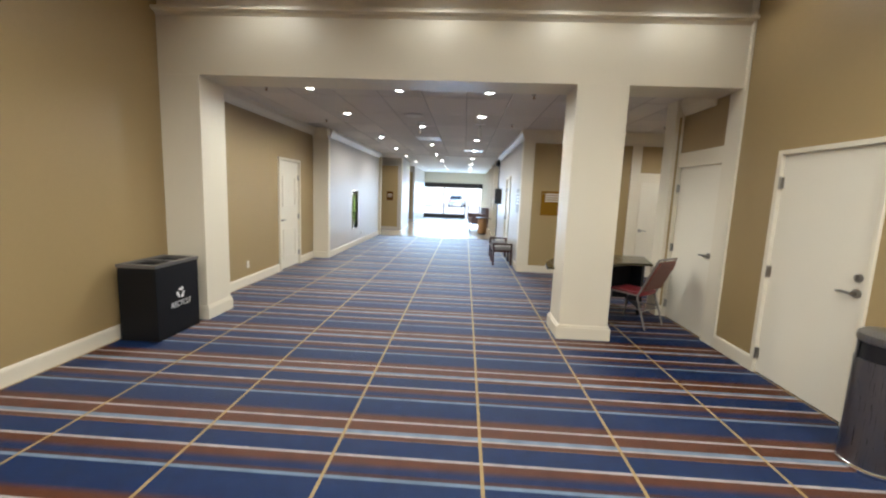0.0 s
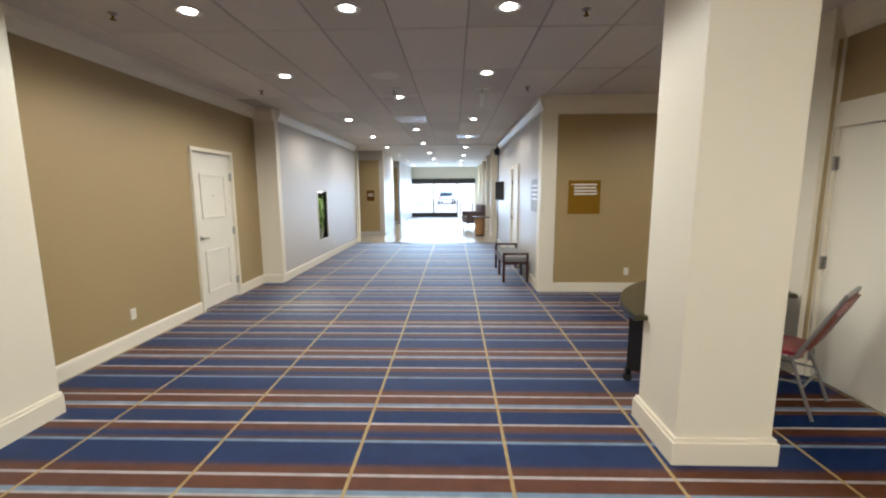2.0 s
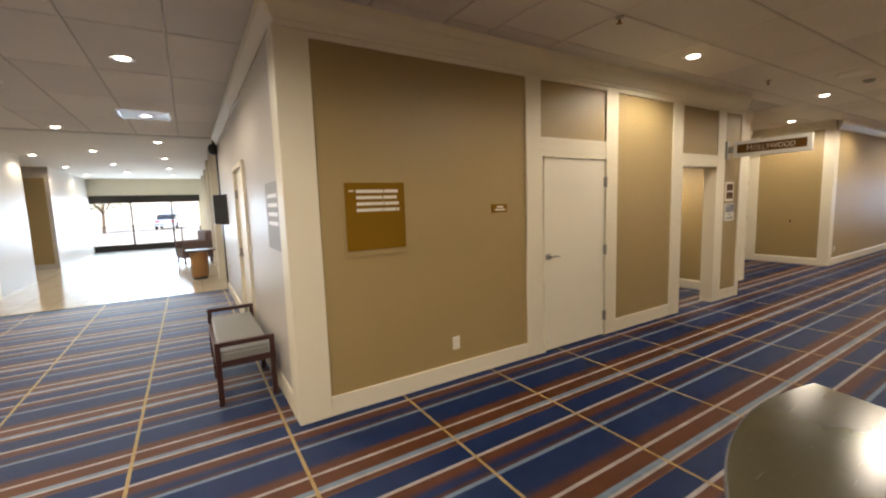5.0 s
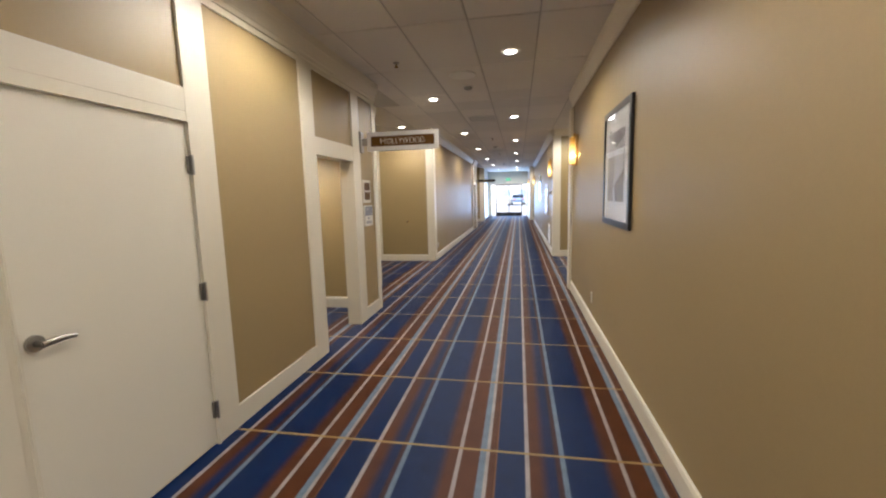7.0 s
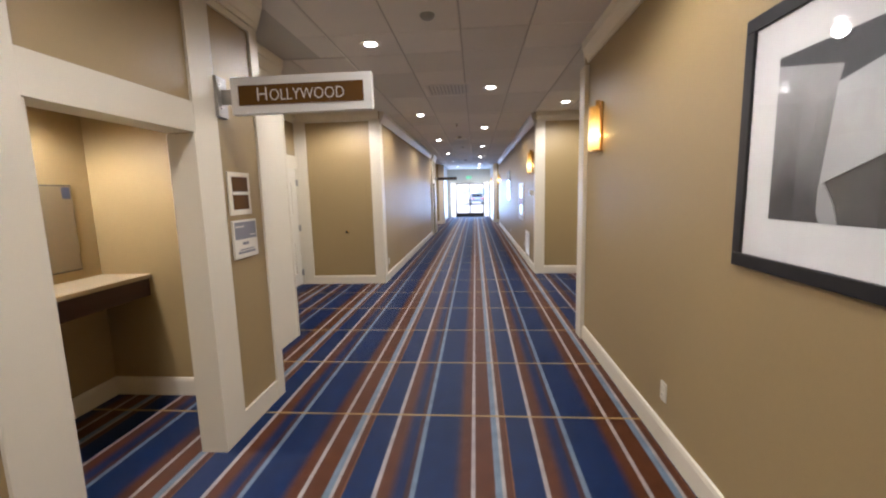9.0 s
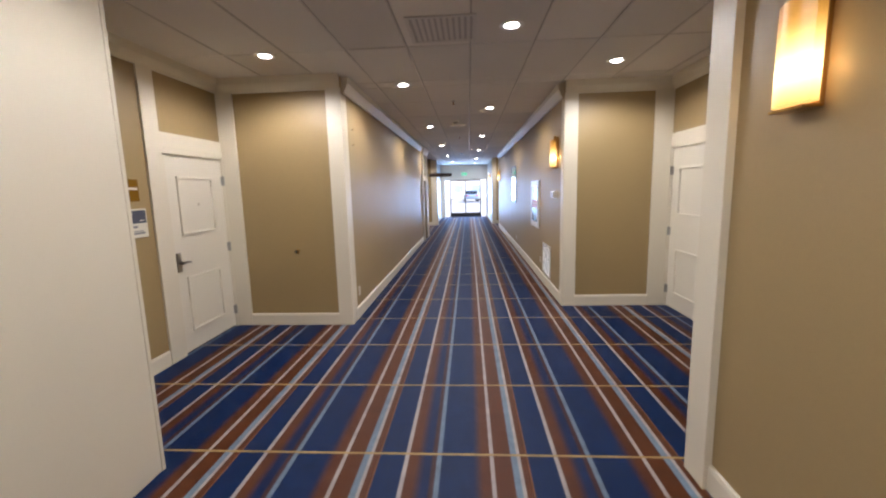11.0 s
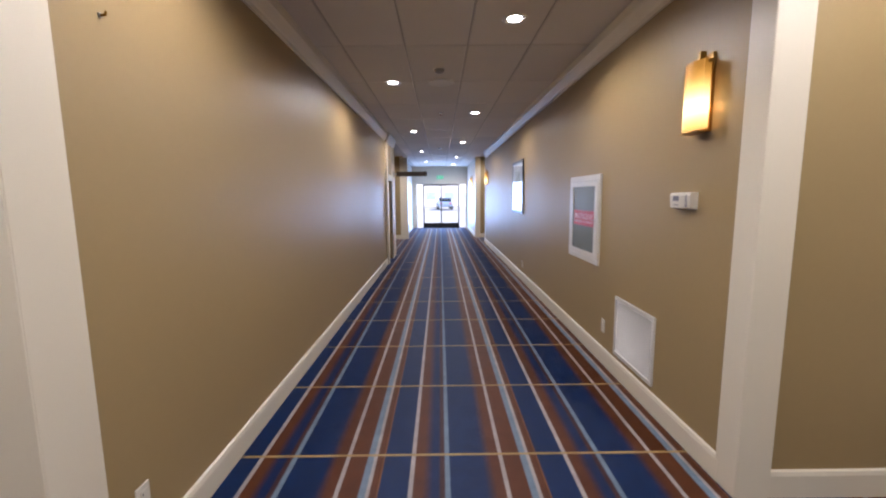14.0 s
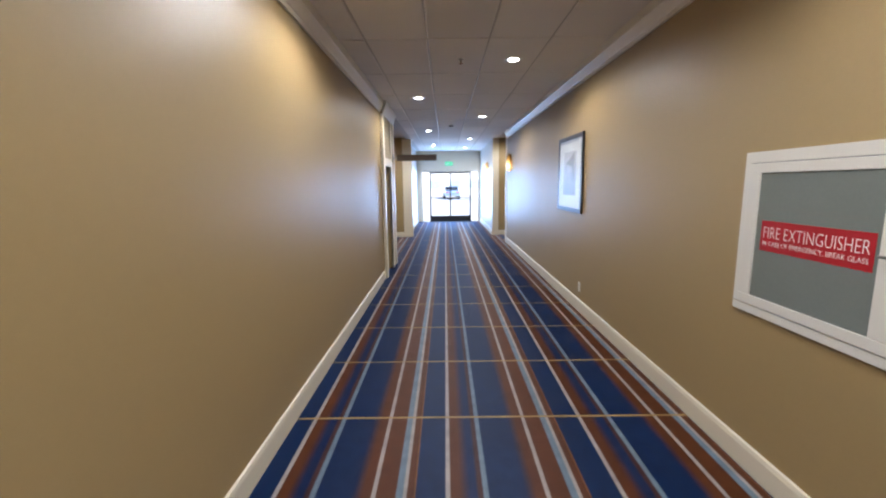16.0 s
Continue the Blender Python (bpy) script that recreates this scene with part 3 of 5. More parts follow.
box(bm, -6.2, 3.6, 15.55, 27.5, CEIL - 0.012, CEIL - 0.004)
structure("ceiling_lobby", bm, CEILFLAT, "smooth painted lobby ceiling")


# ---- trims ----
def strip(x0, x1, y0, y1, z0, z1, name="trim", mat=None, bevel=0.003):
    bm = bmesh.new()
    box(bm, x0, x1, y0, y1, z0, z1, bevel)
    return structure(name, bm, mat or CREAM)


def run(side, at, a0, a1, kind, low=2.715):
    """A baseboard or crown along a wall face. side: the way that the wall looks (n, s, e, w)."""
    out = {"n": 1, "e": 1, "s": -1, "w": -1}[side]
    if kind == "base":
        prof = [(0, 0), (0.018, 0), (0.018, 0.118), (0.012, 0.14), (0, 0.146)]
    else:
        prof = [(0, low), (0.016, low), (0.022, low + 0.03), (0.030, low + 0.04), (0.058, 2.84), (0.066, 2.85), (0.072, CEIL - 0.002), (0, CEIL - 0.002)]
    bm = bmesh.new()
    prism(bm, [(at + out * u, w) for u, w in prof], a0, a1, "x" if side in "ns" else "y")
    return structure("baseboard" if kind == "base" else "crown", bm, CREAM)


def both(side, at, a0, a1, gaps=()):
    run(side, at, a0, a1, "crown", 2.74)
    p = a0
    for q, r in gaps:
        run(side, at, p, q, "base")
        p = r
    run(side, at, p, a1, "base")


both("n", YR, 3.06, 9.07)
both("n", YR, 12.64, 24.1)
both("s", YN, 11.90, 19.9)
run("e", -3.285, -4.2, 5.14, "base")
run("e", -3.29, 5.65, 9.82, "crown", 2.76)
run("e", -3.29, 5.65, 8.045, "base")
run("e", -3.29, 9.025, 9.82, "base")
run("w", 3.02, -4.2, 3.495, "base")
run("w", 3.02, 4.525, 5.10, "base")
both("e", -2.95, 9.94, 15.40)
both("w", 1.335, 9.30, 15.3, [(11.34, 12.41)])
run("s", YB - 0.012, 1.335, 7.82, "crown")
run("w", 1.335, YB - 0.08, 9.32, "crown")
run("w", 3.02, 5.62, 6.4, "crown")
run("s", 9.82, -3.29, -2.95, "crown")
run("s", 9.82, -3.29, -2.95, "base")
run("s", 10.70, 9.12, 11.79, "crown", 2.77)
run("s", 10.70, 9.12, 10.60, "base")
run("w", 11.79, YN, 10.70, "crown", 2.76)
run("w", 11.79, 9.40, 10.50, "base")
run("s", 9.66, 7.82, 9.12, "crown")
run("e", 9.12, 9.66, 10.70, "crown", 2.77)
run("n", YS, 9.22, 12.53, "crown", 2.77)
run("n", YS, 9.22, 11.38, "base")
run("w", 12.53, YS, YR, "crown", 2.765)
run("w", 12.53, 5.33, 6.42, "base")
run("e", 9.22, YS, YR, "crown", 2.77)
run("e", 9.22, YS, YR, "base")
run("w", 25.45, YB, 10.70, "base")
run("w", 25.75, 5.2, 6.7, "base")
run("s", 9.36, 25.6, 30.4, "base")
run("n", 6.72, 25.9, 30.4, "base")
run("s", 10.56, 6.02, 7.765, "base")
run("w", 7.765, YB + T, 10.56, "base")

# framed panelling of the board wall: posts, rails, plinth and frieze
F = YB - 0.016
for x0, x1 in ((1.321, 1.55), (3.50, 3.69), (4.66, 4.862), (5.952, 6.175), (7.06, 7.272), (7.722, 7.825)):
    strip(x0, x1, F, YB + 0.03, 0, 2.715)
strip(3.69, 3.717, F + 0.003, YB + 0.03, 0, 2.14)
strip(1.55, 7.825, F + 0.002, YB + 0.02, 2.672, 2.715)
strip(3.69, 4.66, F + 0.001, YB + 0.03, 1.958, 2.143)
strip(6.175, 7.06, F + 0.001, YB + T, 1.91, 2.075)
for x0, x1 in ((1.55, 3.50), (4.862, 5.952), (7.272, 7.722)):
    strip(x0, x1, F + 0.002, YB + 0.02, 0, 0.148)
strip(3.70, 4.655, F - 0.003, F + 0.004, 2.012, 2.019, bevel=0.001)          # bead over the door
# outer corner boards of the block
strip(1.317, 1.345, F + 0.004, YB + 0.20, 0, 2.715)
strip(7.79, 7.828, YB + 0.03, 9.66, 0, 2.715)
strip(9.115, 9.14, 9.635, 9.83, 0, 2.715)
strip(7.828, 9.115, 9.640, 9.67, 0, 2.715)
# alcove reveals
strip(6.168, 6.185, F, YB + T + 0.01, 0, 1.905)
strip(7.048, 7.066, F, YB + T + 0.01, 0, 1.905)
# recess: casings, corner boards, rails
strip(11.772, 11.98, YN - 0.016, YN + 0.02, 0, 2.715)
strip(11.767, 11.789, YN - 0.014, 9.40, 0, 2.775)
strip(11.77, 11.792, 10.50, 10.70, 0, 2.775)
strip(10.61, 10.80, 10.682, 10.71, 0, 2.775)
strip(10.80, 10.828, 10.685, 10.71, 0, 2.022)
strip(11.767, 11.772, 10.685, 10.71, 0, 2.022)
strip(10.80, 11.772, 10.684, 10.71, 2.024, 2.222)
strip(10.83, 11.765, 10.681, 10.686, 2.072, 2.079, bevel=0.001)
strip(12.508, 12.66, YR - 0.02, YR + 0.016, 0, 2.715)
strip(12.505, 12.532, 6.385, YR + 0.014, 0, 2.775)
strip(12.508, 12.53, YS, 5.435, 0, 2.775)
strip(11.385, 11.555, YS - 0.01, YS + 0.019, 0, 2.775)
strip(11.555, 11.578, YS - 0.01, YS + 0.017, 0, 2.047)
strip(12.497, 12.508, YS - 0.01, YS + 0.017, 0, 2.047)
strip(11.555, 12.508, YS - 0.01, YS + 0.016, 2.049, 2.232)
strip(11.58, 12.495, YS + 0.015, YS + 0.019, 2.098, 2.105, bevel=0.001)
strip(9.22, 11.385, YS - 0.01, YS + 0.016, 2.092, 2.235)
strip(9.05, 9.238, YR - 0.02, YR + 0.04, 0, 2.715)
strip(9.216, 9.24, 6.38, YR + 0.038, 0, 2.715)
# far bay
for x0, x1 in ((19.86, 20.0), (20.75, 20.9), (21.12, 21.28)):
    strip(x0, x1, F, YB + 0.03, 0, 2.715)
strip(20.0, 20.75, F + 0.001, YB + T, 1.90, 2.03)
run("s", YB, 19.9, 21.25, "crown")
strip(25.43, 25.46, YB - 0.02, 9.45, 0, 2.9)
strip(25.46, 25.62, YB - 0.02, YB + 0.03, 0, 2.9)
strip(24.05, 24.215, YR - 0.02, YR + 0.016, 0, 2.9)
strip(25.73, 25.76, 6.55, 6.74, 0, 2.9)
# corner pilaster of the side hall and the foyer's east wall boards
strip(2.91, 3.10, 6.31, YR + 0.05, 0, CEIL)
strip(2.955, 2.982, 6.300, 6.312, 0.15, 2.70, mat=TAN)
strip(2.997, 3.03, 5.10, 5.35, 0, HIGH)
strip(3.0, 3.03, 5.35, 6.31, 2.045, 2.232)
strip(2.996, 3.001, 5.36, 6.30, 2.098, 2.105, bevel=0.001)
strip(3.0, 3.03, 6.29, 6.31, 0, 2.045)
strip(3.0, 3.03, 4.475, 4.525, 0, 2.09)
strip(3.0, 3.03, 3.495, 3.535, 0, 2.09)
strip(3.0, 3.03, 3.535, 4.475, 2.05, 2.09)
# hall west: door casing and corner boards
strip(-3.295, -3.255, 8.045, 8.09, 0, 2.14)
strip(-3.295, -3.255, 8.98, 9.025, 0, 2.14)
strip(-3.295, -3.255, 8.09, 8.98, 2.09, 2.14)
strip(-2.97, -2.932, 9.81, 9.95, 0, 2.715)
strip(1.315, 1.345, 15.25, 15.42, 0, 2.9, mat=ALUM)
strip(-2.965, -2.88, 15.38, 15.515, 0, 2.9)
strip(-2.44, -2.395, 17.18, 17.34, 0, 2.9)
# east door casing in the pale wall
strip(1.307, 1.345, 11.34, 11.40, 0, 2.09)
strip(1.307, 1.345, 12.35, 12.41, 0, 2.09)
strip(1.307, 1.345, 11.40, 12.35, 2.03, 2.09)
# lobby uprights by the desk
for y, x in ((17.0, 1.27), (19.5, 1.30), (22.5, 1.33), (25.3, 1.33)):
    strip(x, x + 0.22, y, y + 0.22, 0, 2.92)


# ---- doors ----
def lever(parent, x, y, z, way, plate=None):
    """A lever handle at x; way: +1 if the lever points to the reader's right. plate: (half width, from, to) of a lock plate."""
    bm = bmesh.new()
    if plate:
        box(bm, x - plate[0], x + plate[0], y - 0.016, y, plate[1], plate[2], 0.005)
        rod(bm, (x, y - 0.05, z), (x, y - 0.01, z), 0.014)
    else:
        rod(bm, (x, y - 0.014, z), (x, y, z), 0.033, seg=24)
        rod(bm, (x, y - 0.055, z), (x, y - 0.01, z), 0.013)
    k = 0.62 if plate and plate[2] - plate[1] > 0.3 else 1.0
    rod(bm, (x - way * 0.008, y - 0.052, z), (x + way * 0.075 * k, y - 0.056, z + 0.003), 0.0115, 0.010)
    rod(bm, (x + way * 0.07 * k, y - 0.056, z + 0.003), (x + way * 0.118 * k, y - 0.050, z - 0.004), 0.010, 0.008)
    return part("door_handle", bm, NICKEL, parent, "satin nickel lever handle", True)


def door(name, m, w, h, handle, hinge_right, panels=False, label="", plate=None, hinge_z=(0.205, 0.98, 1.74), bolt=False, peep=False, gap=True):
    """A hinged door; the origin is its lower left corner on the wall's face, read from -y."""
    d = thing(name, m, label, "door", "", "structure")
    y = 0.012
    leaf = boxpart("leaf", (0.004, w - 0.004, y, y + 0.045, 0.012, h - 0.004), DOORPAINT, d, "", 0.002)
    jamb = bmesh.new()
    box(jamb, -0.004, 0.0035, -0.008, 0.13, 0, h)
    box(jamb, w - 0.0035, w + 0.004, -0.008, 0.13, 0, h)
    box(jamb, -0.004, w + 0.004, -0.008, 0.13, h - 0.0035, h + 0.004)
    part("frame", jamb, CREAM, d)
    back = boxpart("backing", (0, w, y + 0.055, y + 0.07, 0, h), BLACK, d)
    hx = w - 0.004 if hinge_right else 0.004
    for z in hinge_z:
        bm = bmesh.new()
        rod(bm, (hx, y - 0.022, z - 0.055), (hx, y - 0.022, z + 0.055), 0.0100)
        s = -1 if hinge_right else 1
        box(bm, min(hx, hx + s * 0.018), max(hx, hx + s * 0.020), y - 0.014, y + 0.002, z - 0.05, z + 0.05)
        part("hinge", bm, NICKEL, d, "satin nickel hinge")
    lx, lz = handle
    lever(d, lx, y, lz, 1 if lx < w / 2 else -1, plate)
    if bolt:
        bm = bmesh.new()
        rod(bm, (lx, y - 0.02, lz + 0.115), (lx, y, lz + 0.115), 0.028, seg=20)
        box(bm, lx - 0.004, lx + 0.004, y - 0.034, y - 0.018, lz + 0.095, lz + 0.135)
        part("deadbolt", bm, NICKEL, d)
    if peep:
        bm = bmesh.new()
        rod(bm, (w / 2, y - 0.004, 1.52), (w / 2, y, 1.52), 0.008)
        part("peephole", bm, BRONZE, d)
    if panels:
        for z0, z1 in ((0.205, 0.787), (1.213, 1.81)):
            x0 = 0.152 if hinge_right else 0.185
            x1 = x0 + (0.578 if w > 0.9 else 0.59)
            for a, b, c, e in ((x0, x1, z0, z0 + 0.03), (x0, x1, z1 - 0.03, z1), (x0, x0 + 0.03, z0 + 0.03, z1 - 0.03), (x1 - 0.03, x1, z0 + 0.03, z1 - 0.03)):
                bm = bmesh.new()
                box(bm, a, b, y - 0.020, y + 0.002, c, e, 0.006)
                part("moulding", bm, DOORPAINT, d)
    return d


door("door_1", pose(3.72, YB - 0.020, 0), 0.935, 1.955, (0.06, 0.977), True, hinge_z=(0.234, 0.977, 1.712), label="plain cream door, closed, in the board wall")
door("door_2", pose(10.83, 10.70, 0), 0.935, 2.02, (0.058, 0.945), True, True, "cream door with raised mouldings, closed", (0.029, 0.855, 1.048), (0.213, 0.997, 1.775), peep=True)
door("door_3", pose(12.495, YS, 0, 0, 0, 180), 0.915, 2.045, (0.872, 0.885), False, True, "cream door with raised mouldings and a tall lock plate", (0.029, 0.768, 1.113), (0.24, 1.0, 1.77))
door("door_4", pose(3.02, 4.475, 0, 0, 0, -90), 0.94, 2.05, (0.872, 0.985), False, False, "plain cream foyer door with a deadbolt, closed", None, (0.195, 0.985, 1.80), True)
door("door_5", pose(3.02, 6.29, 0, 0, 0, -90), 0.94, 2.045, (0.85, 0.982), False, False, "plain cream door beside the side hall, closed", None, (0.197, 0.98, 1.77))
door("door_6", pose(-3.29, 8.09, 0, 0, 0, 90), 0.89, 2.09, (0.075, 0.965), True, True, "cream door with raised mouldings, closed", None, (0.25, 1.0, 1.78), peep=True)
door("door_7", pose(1.335, 12.35, 0, 0, 0, -90), 0.95, 2.03, (0.09, 0.95), False, False, "pale door in the daylit wall, closed")


# ---- glazed entrances ----
def entrance(name, m, width, head, leaves, label):
    """A glazed screen with sidelights and a pair of doors; the origin is the middle of its sill, read from -y."""
    e = thing(name, m, label, "window", "", "structure")
    h = width / 2
    posts = [-h, h] + leaves
    for x in posts:
        boxpart("mullion", (x - 0.028, x + 0.028, -0.05, 0.05, 0, head), CREAM if abs(x) == h else ALUM, e, "", 0.003)
    for z0, z1, n in ((0.0, 0.07, "sill"), (head - 0.07, head, "head_rail"), (1.0, 1.025, "push_bar")):
        boxpart(n, (leaves[0], leaves[-1], -0.045, 0.045, z0, z1) if n != "push_bar" else (leaves[0], leaves[-1], -0.075, -0.05, z0, z1), ALUM, e)
    boxpart("bottom_rail", (leaves[0], leaves[-1], -0.04, 0.04, 0.07, 0.24), ALUM, e)
    xs = sorted(posts)
    for a, b in zip(xs, xs[1:]):
        p = boxpart("pane", (a + 0.03, b - 0.03, -0.004, 0.004, 0.07, head - 0.07), CLEARGLASS, e, "clear glass pane")
        p.visible_shadow = False
    return e


entrance("window_1", pose(30.58, 7.97, 0, 0, 0, -90), 2.40, 2.09, [-0.84, 0.0, 0.84], "glazed exit doors with sidelights, bright daylight outside")
entrance("window_2", pose(-1.25, 27.6, 0), 5.0, 2.2, [-1.7, 0.05, 1.45], "glazed lobby entrance doors, bright daylight outside")
strip(-3.77, 1.27, 27.44, 27.5, 1.95, 2.25, mat=ALUM)
for x0, x1, y0, y1 in ((30.2, 30.48, 6.9, 9.3), (-3.4, 1.2, 27.1, 27.4)):
    bm = bmesh.new()
    box(bm, x0, x1, y0, y1, 0.0, 0.012)
    structure("door_mat", bm, RUBBER, "dark entrance mat inside the doors")


# ---- outdoors ----
def parked_car(m, label, paint):
    c = thing("parked_car", m, label, "car")
    bm = bmesh.new()
    side = [(-2.2, 0.35), (-2.25, 0.75), (-2.05, 0.95), (-1.2, 1.0), (0.95, 0.98), (2.05, 0.82), (2.22, 0.6), (2.2, 0.35)]
    prism(bm, side, -0.88, 0.88, "y")
    part("body", bm, paint, c)
    bm = bmesh.new()
    lo = [(-1.75, 0.99), (-0.95, 1.44), (0.25, 1.46), (1.1, 0.98)]
    prism(bm, lo, -0.74, 0.74, "y")
    part("windows", bm, CARGLASS, c)
    boxpart("roof", (-0.95, 0.25, -0.70, 0.70, 1.44, 1.485), paint, c, "", 0.02)
    for x in (-1.4, 1.35):
        for y in (-0.84, 0.84):
            bm = bmesh.new()
            rod(bm, (x, y - 0.1, 0.33), (x, y + 0.1, 0.33), 0.33, seg=24)
            w = part("wheel", bm, RUBBER, c)
            bm = bmesh.new()
            rod(bm, (x, y - 0.105, 0.33), (x, y + 0.105, 0.33), 0.2, seg=18)
            part("rim", bm, CHROME, w)
    for y in (-0.6, 0.6):
        boxpart("headlight", (2.14, 2.23, y - 0.2, y + 0.2, 0.62, 0.76), WHITEPAINT, c, "", 0.02)
        boxpart("tail_light", (-2.25, -2.2, y - 0.2, y + 0.2, 0.72, 0.86), RED, c, "", 0.01)
    return c


parked_car(pose(63, 7.5, -0.16, 0, 0, 4), "blue-grey saloon car parked outside the exit", CARBLUE)
parked_car(pose(-0.9, 56, -0.16, 0, 0, 84), "blue-grey saloon car parked outside the lobby", CARBLUE)


def tree(m, height, spread, seed, label):
    r = random.Random(seed)
    t = thing("tree", m, label, "tree")
    bm = bmesh.new()
    rod(bm, (0, 0, 0), (0.1, 0.05, height * 0.5), 0.14, 0.09, 10)
    tips = []
    for k in range(7):
        a = k * 0.9 + r.uniform(-0.3, 0.3)
        q = (spread * 0.55 * math.cos(a), spread * 0.55 * math.sin(a), height * r.uniform(0.6, 0.95))
        rod(bm, (0.08, 0.04, height * r.uniform(0.3, 0.48)), q, 0.05, 0.015, 7)
        tips.append(q)
    part("trunk", bm, BARK, t)
    verts, faces = [], []
    for k in range(2600):
        c = Vector(r.choice(tips)) + Vector((r.gauss(0, 1), r.gauss(0, 1), r.gauss(0, 0.7))) * spread * 0.24
        s = r.uniform(0.07, 0.15)
        u = Vector((r.uniform(-1, 1), r.uniform(-1, 1), r.uniform(-1, 1))).normalized()
        w = u.orthogonal().normalized()
        n = len(verts)
        verts += [tuple(c - u * s), tuple(c + w * s * 0.5), tuple(c + u * s), tuple(c - w * s * 0.5)]
        faces.append((n, n + 1, n + 2, n + 3))
    me = bpy.data.meshes.new("crown")
    me.from_pydata(verts, [], faces)
    me.materials.append(TREELEAF)
    ob = new("crown", me)
    ob.parent = t
    return t


tree(pose(41, 12.4, -0.16), 4.2, 2.4, 3, "leafy green street tree outside the exit")
tree(pose(58, 3.6, -0.16), 5.2, 3.0, 5, "leafy green tree beyond the parked car")
tree(pose(-5.5, 52, -0.16), 5.0, 3.0, 8, "leafy green tree beyond the lobby doors")


def building(m, w, d, h, label):
    b = thing("low_building", m, label, "building")
    boxpart("wall", (-w / 2, w / 2, 0, d, 0, h), STUCCO, b)
    boxpart("roof", (-w / 2 - 0.3, w / 2 + 0.3, -0.3, d + 0.3, h, h + 0.35), WHITEPAINT, b)
    for k in range(int(w / 3)):
        x = -w / 2 + 1.5 + 3 * k
        wd = boxpart("window", (x - 0.8, x + 0.8, -0.04, 0.05, 1.0, 2.3), SUNGLASS, b)
        boxpart("frame", (x - 0.86, x + 0.86, -0.03, 0.02, 0.92, 1.0), WHITEPAINT, wd)
    return b


building(pose(78, 8, -0.16, 0, 0, -90), 60, 12, 4.2, "pale stucco building across the car park")
building(pose(0, 76, -0.16), 66, 12, 4.2, "pale stucco building across the car park")

# free-standing sign outside the lobby
sg = thing("notice_board", pose(0.85, 31.5, -0.16), "pale notice board on two posts outside the glass", "sign")
boxpart("panel", (-0.5, 0.5, -0.03, 0.03, 0.9, 1.85), STUCCO, sg, "", 0.01)
for x in (-0.42, 0.42):
    boxpart("post", (x - 0.03, x + 0.03, -0.03, 0.03, 0, 0.9), ALUM, sg)


# ---- ceiling fittings ----
def downlight(x, y, z, watts, label="recessed round downlight, lit, in the ceiling"):
    t = thing("downlight", pose(x, y, z), label, "light fitting", "recessed downlights")
    bm = bmesh.new()
    lathe(bm, [(0.054, 0.004), (0.100, 0.004), (0.102, -0.006), (0.094, -0.011), (0.078, -0.010), (0.057, -0.002)], 28)
    part("trim_ring", bm, WHITEPAINT, t, "", True)
    bm = bmesh.new()
    lathe(bm, [(0.056, -0.0035), (0.054, -0.008), (0.042, -0.012), (0.026, -0.015), (0.008, -0.016)], 24)
    part("lens", bm, LENS, t, "glowing frosted lens", True)
    downlight_lamp(x, y, z - 0.10, watts)
    return t


ZT = CEIL - 0.008
W, WH = 8.4, 7.3
for x, y in ((-1.97, 6.16), (-0.77, 6.16), (0.43, 6.18), (-1.97, 7.94), (0.40, 7.91), (-0.78, 9.11), (-2.0, 11.02), (0.39, 11.02), (-0.82, 12.33), (-2.04, 13.55), (0.38, 13.65), (3.40, 7.44)):
    downlight(x, y, ZT, WH)
for k in range(4):
    for x, o in ((-2.1, 16.15), (-0.87, 15.05), (0.38, 16.5)):
        downlight(x, o + 3.0 * k - (0.2 if x > 0 else 0), CEIL - 0.012, 5.0)
for x in (5.20, 8.79, 12.36, 15.90, 19.75, 23.75, 27.7):
    downlight(x, 8.59, ZT, W)
for x in (6.98, 10.60, 14.08, 17.78, 21.62, 25.75, 28.9):
    downlight(x, 7.42, ZT, W)
downlight(11.05, 9.72, ZT, W)
downlight(11.72, 6.20, ZT, W)
downlight(23.9, 9.75, ZT, W)
downlight(25.0, 6.05, ZT, W)
for x in (-2.0, -0.17, 1.15, 2.3):
    for y, watts in ((4.55, 1.5), (1.6, 15.0), (-1.2, 14.5)):
        downlight(x, y, HIGH, watts)
downlight(7.0, 10.33, 2.25, 9)


def sprinkler(x, y):
    t = thing("sprinkler_head", pose(x, y, ZT), "small pendant fire sprinkler under the ceiling", "sprinkler", "sprinkler heads")
    bm = bmesh.new()
    lathe(bm, [(0.035, 0.002), (0.034, -0.006), (0.018, -0.012), (0.012, -0.02)], 20)
    part("escutcheon", bm, NICKEL, t, "", True)
    bm = bmesh.new()
    rod(bm, (0, 0, -0.012), (0, 0, -0.045), 0.009)
    rod(bm, (0, 0, -0.045), (0, 0, -0.049), 0.022)
    part("deflector", bm, BRONZE, t)


for x, y in ((-2.57, 6.18), (1.02, 6.25), (-2.58, 8.64), (0.99, 8.60), (3.72, 8.38), (7.03, 8.63), (13.45, 8.0), (17.75, 8.0)):
    sprinkler(x, y)


def smoke_detector(x, y):
    t = thing("smoke_detector", pose(x, y, ZT), "round grey smoke detector on the ceiling", "smoke detector", "smoke detectors")
    bm = bmesh.new()
    lathe(bm, [(0.058, 0.0), (0.060, -0.012), (0.052, -0.030), (0.036, -0.042), (0.014, -0.047)], 28)
    part("body", bm, POT, t, "", True)
    bm = bmesh.new()
    lathe(bm, [(0.064, 0.001), (0.066, -0.004), (0.064, -0.008)], 28)
    part("base", bm, WHITEPAINT, t, "", True)


for x, y in ((8.22, 8.0), (15.37, 8.02), (22.85, 8.03)):
    smoke_detector(x, y)

